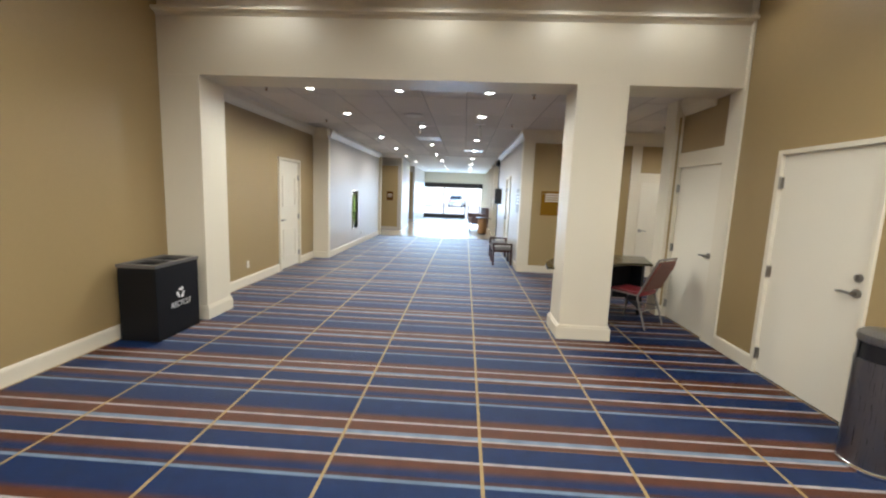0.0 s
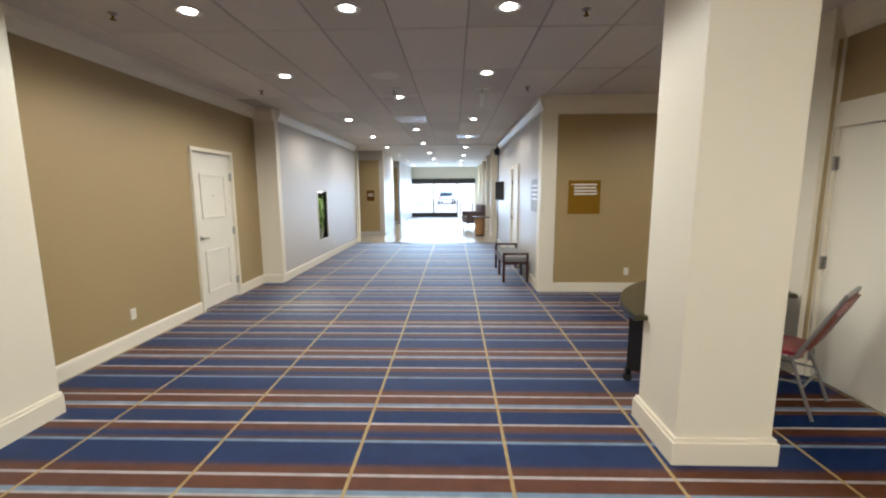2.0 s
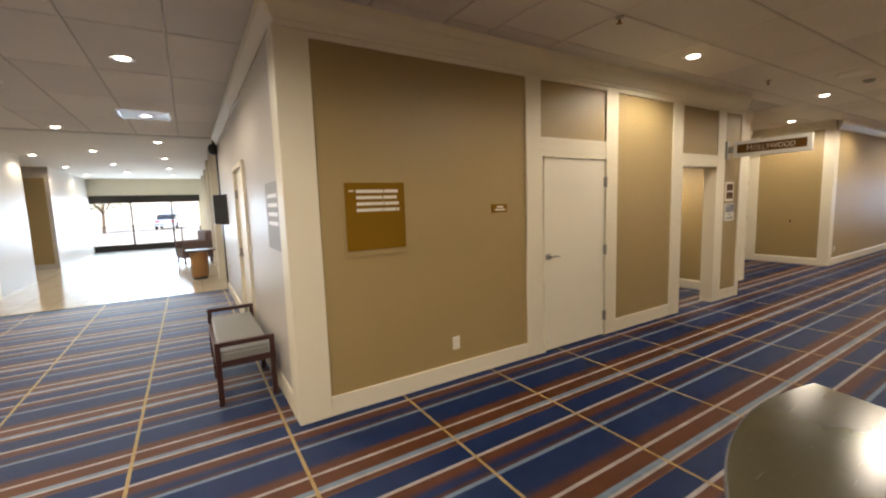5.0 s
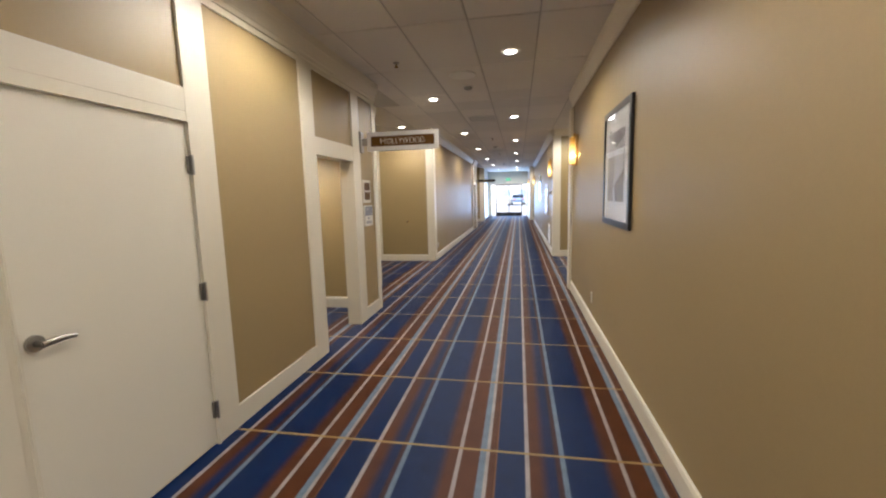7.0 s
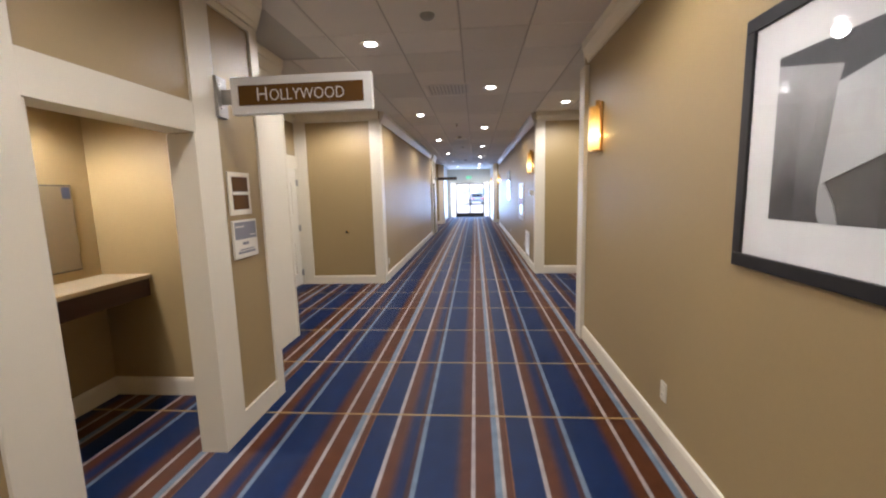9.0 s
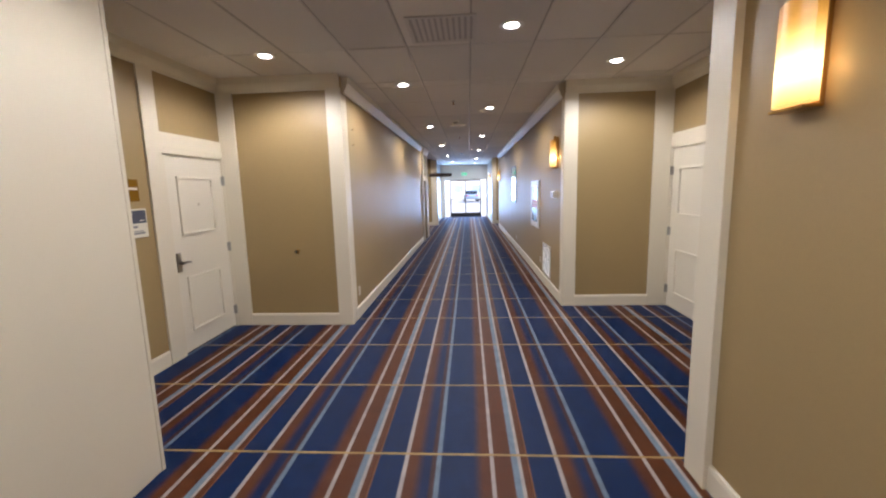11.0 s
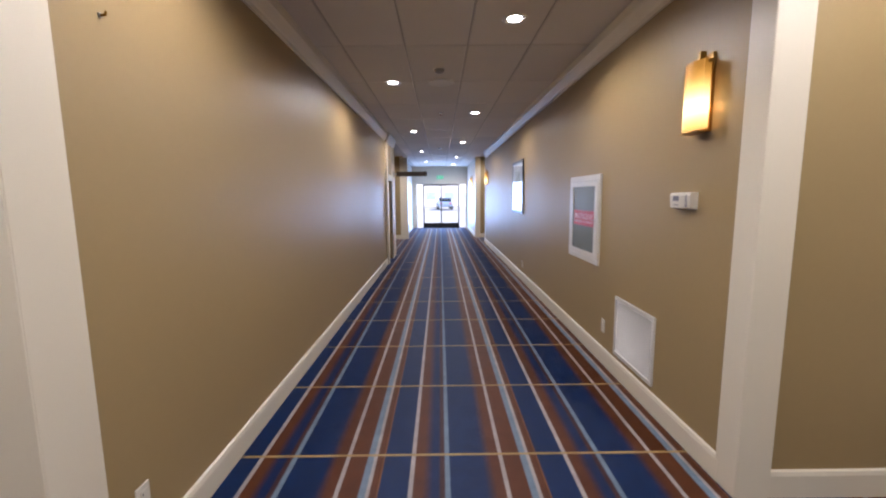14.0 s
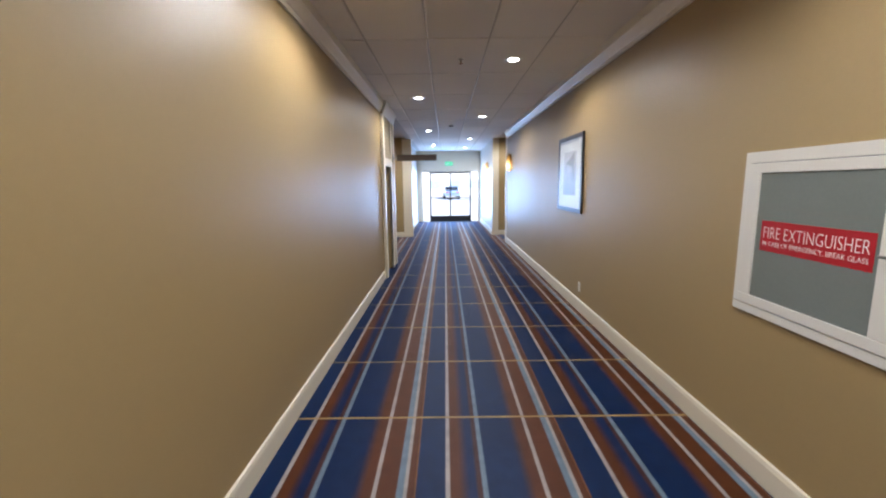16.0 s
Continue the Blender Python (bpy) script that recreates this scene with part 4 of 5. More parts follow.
for x, y in ((-0.785, 7.94), (15.90, 8.0), (7.65, 8.0)):
    t = thing("ceiling_speaker", pose(x, y, ZT), "round flush ceiling speaker with a pale grille", "speaker", "ceiling speakers")
    bm = bmesh.new()
    lathe(bm, [(0.115, 0.002), (0.160, 0.002), (0.162, -0.012), (0.150, -0.018), (0.118, -0.010)], 36)
    part("rim", bm, MATTWHITE, t, "white rim", True)
    bm = bmesh.new()
    lathe(bm, [(0.116, -0.003), (0.08, -0.005), (0.03, -0.006)], 36)
    part("grille", bm, CEILFLAT, t, "", True)


def spot_head(x, y, tilt, label):
    t = thing("track_spotlight", pose(x, y, ZT), label, "spotlight")
    boxpart("canopy", (-0.09, 0.09, -0.03, 0.03, -0.022, 0.0), WHITEPAINT, t, "", 0.005)
    bm = bmesh.new()
    rod(bm, (0, 0, -0.02), (0, 0, -0.09), 0.008)
    part("stem", bm, NICKEL, t)
    bm = bmesh.new()
    d = Vector((0, math.sin(radians(tilt)), -math.cos(radians(tilt))))
    p = Vector((0, 0, -0.08))
    rod(bm, p, p + d * 0.17, 0.030, 0.034, 20)
    part("head", bm, WHITEPAINT, t, "", True)


spot_head(0.395, 8.61, 8, "white cylinder spotlight hanging from the ceiling")
spot_head(-0.775, 8.58, 55, "white tilted spotlight on a ceiling canopy")


def ceiling_grille(x, y, sx, sy, mat, label):
    t = thing("ceiling_vent", pose(x, y, ZT), label, "vent")
    bm = bmesh.new()
    for a, b, c, d in ((-sx, sx, -sy, -sy + 0.03), (-sx, sx, sy - 0.03, sy), (-sx, -sx + 0.03, -sy + 0.03, sy - 0.03), (sx - 0.03, sx, -sy + 0.03, sy - 0.03)):
        box(bm, a, b, c, d, -0.012, 0.001)
    part("frame", bm, mat, t)
    n = int(2 * sy / 0.05)
    for k in range(1, n):
        y0 = -sy + 0.02 + k * (2 * sy - 0.04) / n
        boxpart("slat", (-sx + 0.03, sx - 0.03, y0 - 0.016, y0 + 0.010, -0.009, -0.004), mat, t)
    boxpart("backing", (-sx + 0.02, sx - 0.02, -sy + 0.02, sy - 0.02, -0.003, -0.001), CEILGRID, t)


ceiling_grille(-0.80, 11.02, 0.30, 0.30, WHITEPAINT, "white square supply vent in the ceiling")
ceiling_grille(0.37, 13.6, 0.30, 0.30, WHITEPAINT, "white square supply vent in the ceiling")
ceiling_grille(10.61, 7.99, 0.28, 0.28, CEILFLAT, "beige return vent in the ceiling")


# ---- wall fittings ----
def outlet(m):
    t = thing("power_outlet", m, "ivory duplex outlet plate low on the wall", "outlet", "outlet plates")
    boxpart("plate", (-0.036, 0.036, -0.007, 0.001, -0.058, 0.058), WHITEPLASTIC, t, "", 0.003)
    for z in (-0.022, 0.022):
        s = boxpart("socket", (-0.017, 0.017, -0.010, -0.006, z - 0.015, z + 0.015), WHITEPLASTIC, t, "", 0.002)
        boxpart("slot", (-0.009, -0.006, -0.0108, -0.0095, z - 0.005, z + 0.006), BLACK, s)


for m in (pose(2.665, YB, 0.325), pose(7.24, YR, 0.335, 0, 0, 180), pose(14.25, YR, 0.345, 0, 0, 180), pose(17.95, YR, 0.30, 0, 0, 180), pose(-3.29, 6.92, 0.33, 0, 0, 90),
          pose(12.15, YN, 0.33), pose(-2.95, 12.9, 0.32, 0, 0, 90), pose(3.85, YR, 0.32, 0, 0, 180)):
    outlet(m)


def sconce(m, label="amber glass wall sconce on a brass plate, lit"):
    """Origin at the lower middle of the shade on the wall."""
    t = thing("wall_sconce", m, label, "wall lamp", "amber wall sconces")
    bm = bmesh.new()
    box(bm, -0.07, 0.07, -0.018, 0.0, -0.015, 0.40, 0.004)
    box(bm, -0.012, 0.012, -0.05, -0.016, 0.36, 0.42, 0.003)
    box(bm, -0.085, 0.085, -0.085, -0.016, -0.020, -0.008, 0.003)
    part("backplate", bm, BRASS, t, "aged brass back plate")
    bm = bmesh.new()
    out = [(-0.09, -0.035), (-0.09, -0.07)] + [(-0.09 + 0.18 * k / 8, -0.07 - 0.03 * math.sin(math.pi * k / 8)) for k in range(1, 8)] + [(0.09, -0.07), (0.09, -0.035)]
    prism(bm, out, 0.0, 0.36, "z")
    part("shade", bm, SHADE, t, "glowing amber alabaster shade", True)
    for x in (-0.093, 0.093):
        bm = bmesh.new()
        rod(bm, (x - 0.006, -0.045, 0.345), (x + 0.006, -0.045, 0.345), 0.011)
        part("knob", bm, BRASS, t)
    for x in (-0.035, 0.035):
        ob = new("sconce_lamp", sconce_bulb)
        ob.matrix_world = m @ pose(x, -0.027, 0.12)


sconce_bulb = bpy.data.lights.new("sconce_lamp", "POINT")
sconce_bulb.energy, sconce_bulb.color, sconce_bulb.shadow_soft_size = 0.065, (1.0, 0.54, 0.10), 0.009
for x in (8.645, 12.985, 23.5, 27.3):
    sconce(pose(x, YR if x < 25 else 6.72, 1.885, 0, 0, 180))


def framed_picture(m, w, h, label, parts):
    """A black framed photograph behind glass; origin at its lower left corner."""
    t = thing("framed_picture", m, label, "picture")
    fw, d = 0.054, 0.024
    for a, b, c, e in ((0, w, 0, fw), (0, w, h - fw, h), (0, fw, fw, h - fw), (w - fw, w, fw, h - fw)):
        boxpart("frame_rail", (a, b, -d, 0.0, c, e), BLACK, t, "", 0.004)
    boxpart("mat", (fw, w - fw, -0.012, -0.004, fw, h - fw), MATBOARD, t)
    for k, (outline, mat) in enumerate(parts):
        bm = bmesh.new()
        prism(bm, outline, -0.0125 - 0.0012 * (k + 1), -0.0122, "y")
        part("print", bm, mat, t)
    g = boxpart("glazing", (fw, w - fw, -0.0205, -0.018, fw, h - fw), PICGLASS, t, "clear picture glass")
    g.visible_shadow = False
    return t


def photo_shapes(x0, x1, z0, z1):
    def q(*pts):
        return [(x0 + (x1 - x0) * u, z0 + (z1 - z0) * w) for u, w in pts]
    return [(q((0, 0), (1, 0), (1, 1), (0, 1)), PHOTODARK),
            (q((0, 0), (0.40, 0), (0.40, 0.2), (0.49, 0.84), (0, 0.95)), PHOTOGREY),
            (q((0.0, 0.955), (0.50, 0.845), (0.47, 0.75), (1.0, 0.88), (1, 1), (0, 1)), PHOTOBLACK),
            (q((0.40, 0.19), (0.44, 0.23), (1.0, 0.44), (1.0, 0.88), (0.47, 0.75), (0.44, 0.50)), PHOTOLIGHT),
            (q((0.40, 0.19), (0.44, 0.22), (0.51, 0.11), (0.55, 0.0), (0.43, 0.0), (0.40, 0.05)), PHOTOLIGHT)]


framed_picture(pose(6.652, YR, 1.213, 0, 0, 180), 0.935, 0.967, "black framed monochrome abstract photograph in a white mat", photo_shapes(0.192, 0.734, 0.204, 0.771))
framed_picture(pose(18.99, YR, 1.20, 0, 0, 180), 1.04, 0.97, "black framed monochrome photograph further along the hall",
               [([(0.26, 0.21), (0.78, 0.21), (0.78, 0.77), (0.26, 0.77)], PHOTOGREY), ([(0.36, 0.62), (0.7, 0.55), (0.7, 0.75)], PHOTOBLACK), ([(0.60, 0.21), (0.70, 0.21), (0.70, 0.55), (0.62, 0.58)], PHOTODARK)])

# extinguisher cabinet
t = thing("extinguisher_cabinet", pose(15.263, YR, 0.87, 0, 0, 180), "white extinguisher cabinet with grey glass and a red label", "fire cabinet")
w, h = 0.862, 0.85
for a, b, c, e in ((0, w, 0, 0.045), (0, w, h - 0.055, h), (0, 0.035, 0.045, h - 0.055), (w - 0.03, w, 0.045, h - 0.055)):
    boxpart("frame_rail", (a, b, -0.020, 0.0, c, e), WHITEPAINT, t, "", 0.003)
boxpart("shadow_gap", (0.03, w - 0.025, -0.012, -0.002, 0.04, h - 0.05), SLATE, t)
leaf = boxpart("door", (0.038, w - 0.033, -0.026, -0.011, 0.049, 0.100), WHITEPAINT, t, "white enamelled door frame", 0.004)
for a, b, c, e in ((0.038, w - 0.033, h - 0.108, h - 0.059), (0.038, 0.119, 0.100, h - 0.108), (w - 0.115, w - 0.033, 0.100, h - 0.108)):
    boxpart("door_rail", (a, b, -0.026, -0.011, c, e), WHITEPAINT, leaf, "", 0.004)
boxpart("pane", (0.114, w - 0.110, -0.018, -0.013, 0.095, h - 0.103), FROST, leaf, "grey etched glass")
lab = boxpart("red_label", (0.157, 0.727, -0.0200, -0.018, 0.350, 0.502), RED, t, "red label with white lettering")
lettering("lettering", "FIRE EXTINGUISHER", 0.085, WHITEINK, lab, 0.440, 0.415, -0.0204, 0.001, width=0.535, thin=0.0015)
lettering("lettering", "IN CASE OF EMERGENCY, BREAK GLASS", 0.033, WHITEINK, lab, 0.440, 0.378, -0.0204, 0.001, width=0.535, thin=0.0005)
bm = bmesh.new()
rod(bm, (w - 0.098, -0.044, 0.42), (w - 0.052, -0.044, 0.42), 0.006)
rod(bm, (w - 0.075, -0.044, 0.42), (w - 0.075, -0.022, 0.42), 0.006)
part("latch", bm, NICKEL, t)

# return-air grille
t = thing("wall_vent", pose(13.997, YR, 0.185, 0, 0, 180), "white louvred return-air grille low on the wall", "vent")
w, h = 0.64, 0.50
for a, b, c, e in ((0, w, 0, 0.03), (0, w, h - 0.03, h), (0, 0.03, 0.03, h - 0.03), (w - 0.03, w, 0.03, h - 0.03)):
    boxpart("frame_rail", (a, b, -0.014, 0.0, c, e), WHITEPAINT, t, "", 0.003)
boxpart("backing", (0.02, w - 0.02, -0.001, 0.0, 0.02, h - 0.02), BLACK, t)
me = None
for k in range(24):
    z = 0.038 + k * (h - 0.076) / 23
    if me is None:
        bm = bmesh.new()
        prism(bm, [(-0.012, -0.0045), (-0.0105, -0.0055), (-0.002, 0.0000), (-0.0035, 0.0012)], 0.03, w - 0.03, "x")
        s = part("slat", bm, WHITEPAINT, t)
        me = s.data
    else:
        s = new("slat", me)
        s.parent = t
    s.location = (0, 0, z)

# thermostat
t = thing("thermostat", pose(13.09, YR, 1.44, 0, 0, 180), "white digital thermostat on the tan wall", "thermostat")
bm = bmesh.new()
prism(bm, [(0.0, 0.0), (-0.042, 0.010), (-0.050, 0.082), (-0.040, 0.098), (0.0, 0.10)], -0.104, 0.104, "x")
part("body", bm, WHITEPLASTIC, t)
boxpart("display", (-0.065, -0.010, -0.0515, -0.044, 0.050, 0.080), SLATE, t, "dark liquid-crystal display", 0.001)
boxpart("print_line", (-0.065, -0.02, -0.0470, -0.040, 0.024, 0.028), NAVYSIGN, t)
for k in range(5):
    boxpart("button", (0.060, 0.073, -0.0515, -0.042, 0.018 + 0.014 * k, 0.027 + 0.014 * k), SLATE, t)

# small screw hooks in the wall past the recess
for z in (2.37, 2.185):
    t = thing("wall_hook", pose(12.20, YN, z), "small bare screw hook in the tan wall", "hook", "wall hooks")
    bm = bmesh.new()
    rod(bm, (0, 0.0, 0), (0, -0.022, 0.002), 0.004)
    rod(bm, (0, -0.021, 0.0), (0, -0.024, 0.014), 0.004)
    part("shank", bm, BRONZE, t, "", True)
    bm = bmesh.new()
    rod(bm, (0, 0.0, 0), (0, -0.004, 0), 0.010)
    part("collar", bm, NICKEL, t, "", True)

# knob door stop on the recess wall
for m in (pose(11.79, 9.865, 0.916, 0, 0, -90),):
    t = thing("door_stop", m, "small round brass door stop on the wall", "door stop")
    bm = bmesh.new()
    rod(bm, (0, 0.0, 0), (0, -0.045, 0), 0.012, 0.016)
    rod(bm, (0, 0.0, 0), (0, -0.006, 0), 0.026)
    part("stem", bm, BRASS, t, "", True)
    bm = bmesh.new()
    rod(bm, (0, -0.043, 0), (0, -0.056, 0), 0.019)
    part("tip", bm, RUBBER, t)


# ---- signs ----
def bars(parent, rows, mat, y):
    """Lines of writing too small to read, as bars of their size."""
    for x0, x1, z0, z1 in rows:
        boxpart("text_bar", (x0, x1, y - 0.0012, y, z0, z1), mat, parent)


t = thing("directory_board", pose(1.735, YB, 1.212), "bronze directory board with four lines of pale lettering", "sign")
boxpart("backing", (-0.012, 0.492, -0.012, 0.0, -0.045, 0.505), TAN, t, "", 0.002)
boxpart("face", (0, 0.477, -0.020, -0.011, 0.0, 0.50), BRONZE, t, "", 0.002)
r = random.Random(4)
for k in range(4):
    z = 0.425 - 0.046 * k
    x = 0.085
    for wlen in ((0.215, 0.115), (0.205, 0.115), (0.215, 0.118), (0.205, 0.105, 0.022))[k]:
        bars(t, [(x, x + wlen, z, z + 0.023)], SIGNTEXT, -0.0200)
        x += wlen + 0.006
bars(t, [(0.03, 0.068, 0.436, 0.445)], SIGNTEXT, -0.0200)

t = thing("name_plate", pose(3.085, YB, 1.442), "small bronze name plate beside a door", "sign")
boxpart("face", (0, 0.175, -0.010, 0.0, 0.0, 0.075), BRONZE, t, "", 0.002)
bars(t, [(0.055, 0.13, 0.043, 0.058), (0.03, 0.155, 0.018, 0.033)], SIGNTEXT, -0.010)


def room_plaque(m, label, lower, holder=True):
    t = thing("room_plaque", m, label, "sign")
    if holder:
        boxpart("holder", (0, 0.245, -0.012, 0.0, 0.285, 0.56), CREAM, t, "", 0.003)
        boxpart("plate", (0.035, 0.21, -0.016, -0.011, 0.32, 0.53), BROWNSIGN, t, "brown name panel")
    else:
        boxpart("plate", (0.02, 0.225, -0.016, 0.0, 0.315, 0.505), BRONZE, t, "bronze name panel", 0.002)
    bars(t, [(0.035, 0.21, 0.415, 0.435)], SIGNTEXT, -0.016)
    boxpart("card_holder", (0.0, 0.275, -0.018, 0.0, 0.0, 0.25), WHITEPLASTIC, t, "", 0.003)
    boxpart("card_head", (0.012, 0.263, -0.0195, -0.017, 0.125, 0.238), lower, t, "dark card heading")
    bars(t, [(0.02, 0.12, 0.205, 0.212), (0.19, 0.24, 0.145, 0.152)], SIGNTEXT, -0.0195)
    bars(t, [(0.09, 0.16, 0.085, 0.105), (0.035, 0.235, 0.030, 0.046), (0.05, 0.22, 0.052, 0.060)], SLATE, -0.018)
    return t


room_plaque(pose(7.325, YB, 1.15), "cream room plaque over a framed notice card", SLATE)
room_plaque(pose(10.245, 10.70, 1.262), "brown room plaque over a framed notice card", NAVYSIGN, False)

t = thing("room_plaque", pose(11.06, YS, 1.215, 0, 0, 180), "brown plaque over a grey four-line notice", "sign")
boxpart("plate", (0.05, 0.245, -0.014, 0.0, 0.285, 0.50), BRONZE, t, "", 0.002)
bars(t, [(0.05, 0.23, 0.385, 0.403), (0.06, 0.22, 0.36, 0.376)], SIGNTEXT, -0.014)
boxpart("notice", (0.0, 0.25, -0.012, 0.0, 0.0, 0.27), SLATE, t, "", 0.002)
bars(t, [(0.01, 0.24, 0.015 + 0.065 * k, 0.04 + 0.065 * k) for k in range(4)], SIGNTEXT, -0.012)


def blade_sign(m, first, rest, label, shell=None, reach=0.945, tall=0.213):
    """A name sign that sticks out from the wall; origin at its fixing, reaching out along local +x, read from -y."""
    t = thing("blade_sign", m, label, "sign")
    boxpart("bracket", (-0.01, 0.022, -0.05, 0.05, -0.012, tall + 0.012), NICKEL, t, "satin nickel wall bracket", 0.004)
    for z in (0.18, 0.82):
        boxpart("screw_cap", (0.020, 0.026, -0.035, -0.023, tall * z - 0.006, tall * z + 0.006), CHROME, t)
    boxpart("arm", (0.02, 0.10, -0.012, 0.012, tall * 0.3, tall * 0.7), NICKEL, t)
    boxpart("case", (0.09, reach, -0.024, 0.024, 0.0, tall), shell or WHITEPAINT, t, "", 0.004)
    if rest:
        boxpart("face", (0.138, reach - 0.048, -0.0275, -0.023, 0.05, 0.165), BROWNSIGN, t, "brown name panel")
        lettering("lettering", first, 0.112, SIGNTEXT, t, 0.285, 0.073, -0.028, 0.002, width=0.058, thin=0.0016)
        lettering("lettering", rest, 0.094, SIGNTEXT, t, 0.557, 0.073, -0.028, 0.002, width=0.448, thin=0.0016)
    return t


blade_sign(pose(7.31, YB - 0.015, 2.04, 0, 0, -90), "H", "OLLYWOOD", "white blade sign lettered on a brown panel")
blade_sign(pose(20.95, YB - 0.015, 2.02, 0, 0, -90), "", "", "thin dark brown blade sign, further along the hall", DARKSIGN, 0.84, 0.115)

t = thing("room_name_sign", pose(11.572, YS, 2.368, 0, 0, 180), "flat brown room name sign with pale lettering", "sign")
boxpart("board", (0.0, 0.72, -0.034, -0.018, 0.0, 0.135), BROWNSIGN, t, "", 0.002)
lettering("lettering", "C", 0.125, SIGNTEXT, t, 0.078, 0.026, -0.0345, 0.002, width=0.066, thin=0.0016)
lettering("lettering", "ALIFORNIA", 0.105, SIGNTEXT, t, 0.362, 0.026, -0.0345, 0.002, width=0.488, thin=0.0016)

t = thing("exit_sign", pose(30.48, 8.02, 2.31, 0, 0, -90), "green lit exit sign over the glazed doors", "exit sign")
boxpart("case", (-0.17, 0.17, -0.05, 0.0, 0.0, 0.2), WHITEPAINT, t, "", 0.004)
boxpart("face", (-0.15, 0.15, -0.055, -0.049, 0.02, 0.18), GREENGLOW, t, "glowing green face")
lettering("lettering", "EXIT", 0.15, WHITEINK, t, 0.0, 0.045, -0.0555, 0.001, width=0.22)

t = thing("wall_notice", pose(1.335, 9.94, 1.225, 0, 0, -90), "grey framed notice with pale lines on the daylit wall", "sign")
boxpart("face", (0, 0.56, -0.014, 0.0, 0.0, 0.52), POT, t, "", 0.003)
bars(t, [(0.08, 0.48, 0.40 - 0.07 * k, 0.43 - 0.07 * k) for k in range(4)], WHITEINK, -0.014)

t = thing("wall_screen", pose(1.335, 14.6, 1.25, 0, 0, -72), "black flat screen on a swivel wall arm", "television")
boxpart("screen", (0.1, 0.9, -0.22, -0.18, 0.05, 0.55), SCREEN, t, "", 0.006)
boxpart("arm", (0.45, 0.55, -0.18, 0.16, 0.28, 0.36), BLACKMETAL, t)

t = thing("corner_speaker", pose(1.295, 15.2, 2.70), "black dome camera under the crown of the wall", "camera")
bm = bmesh.new()
lathe(bm, [(0.02, -0.13), (0.08, -0.11), (0.11, -0.04), (0.10, 0.04), (0.05, 0.08)], 20)
part("dome", bm, BLACK, t, "", True)
boxpart("bracket", (-0.03, 0.05, -0.03, 0.03, 0.07, 0.15), BLACKMETAL, t)

t = thing("wall_notice", pose(-3.0, 17.185, 1.22), "small brown notice on a tan lobby panel", "sign")
boxpart("face", (0, 0.26, -0.016, 0.0, 0.0, 0.36), BROWNSIGN, t, "", 0.003)
bars(t, [(0.04, 0.22, 0.22 - 0.06 * k, 0.245 - 0.06 * k) for k in range(2)], SIGNTEXT, -0.016)

# phone alcove: shelf and panel
t = thing("alcove_shelf", pose(0, 0, 0), "cream topped writing shelf on a dark apron in the alcove", "shelf")
boxpart("top", (6.03, 7.762, 10.15, 10.556, 0.953, 0.985), LEDGE, t, "", 0.006)
boxpart("apron", (6.03, 7.762, 10.17, 10.20, 0.815, 0.953), DARKWOOD, t, "dark stained apron")
boxpart("cleat", (7.735, 7.762, 10.20, 10.55, 0.86, 0.945), DARKWOOD, t)
t = thing("wall_panel", pose(7.24, 10.56, 1.06), "tan framed blank panel with a blue sticker", "panel")
boxpart("face", (0, 0.36, -0.02, 0, 0, 0.60), GREYTAN, t, "", 0.004)
boxpart("rim", (-0.008, 0.368, -0.012, 0.0, -0.008, 0.608), BLACK, t, "thin dark rim", 0.003)
boxpart("sticker", (0.285, 0.345, -0.0215, -0.0195, 0.51, 0.59), NAVYSIGN, t, "small blue sticker")


# ---- loose furniture ----
def recycle_bin(m):
    t = thing("recycling_bin", m, "black twin-opening recycling bin with white lettering", "recycling bin")
    w, d, h = 0.64, 0.39, 0.785
    boxpart("body", (0, w, 0, d, 0.012, h - 0.03), BLACKMETAL, t, "", 0.006)
    top = bmesh.new()
    for a, b, c, e in ((-0.006, w + 0.006, -0.006, 0.05), (-0.006, w + 0.006, d - 0.05, d + 0.006), (-0.006, 0.05, 0.05, d - 0.05), (w - 0.05, w + 0.006, 0.05, d - 0.05), (w / 2 - 0.02, w / 2 + 0.02, 0.05, d - 0.05)):
        box(top, a, b, c, e, h - 0.032, h)
    part("top_frame", top, GREYTRIM, t, "grey frame round two openings")
    for a in (0.05, w / 2 + 0.02):
        b = a + w / 2 - 0.07
        bm = bmesh.new()
        for p, q, r, s in ((a, b, 0.05, 0.12), (a, b, d - 0.12, d - 0.05), (a, a + 0.07, 0.12, d - 0.12), (b - 0.07, b, 0.12, d - 0.12)):
            box(bm, p, q, r, s, h - 0.05, h - 0.018)
        part("opening_plate", bm, BLACKMETAL, t)
    lettering("lettering", "RECYCLE", 0.085, WHITEINK, t, 0.345, 0.30, -0.001, 0.002, slant=0.15, width=0.30)
    for k in range(3):
        a = math.radians(90 + 120 * k)
        bm = bmesh.new()
        c = Vector((0.345, 0.44))
        u, v = Vector((math.cos(a), math.sin(a))), Vector((-math.sin(a), math.cos(a)))
        pts = [c + u * 0.0496 + v * 0.0360, c + u * 0.0496 - v * 0.0160, c + u * 0.0680 - v * 0.0160, c + u * 0.0400 - v * 0.0496, c + u * 0.0112 - v * 0.0160, c + u * 0.0272 - v * 0.0160, c + u * 0.0272 + v * 0.0240]
        prism(bm, [(p.x, p.y) for p in pts], -0.002, 0.0, "y")
        part("arrow", bm, WHITEINK, t, "white chasing arrow")


recycle_bin(pose(-2.81, 4.32, 0, 0, 0, 90))


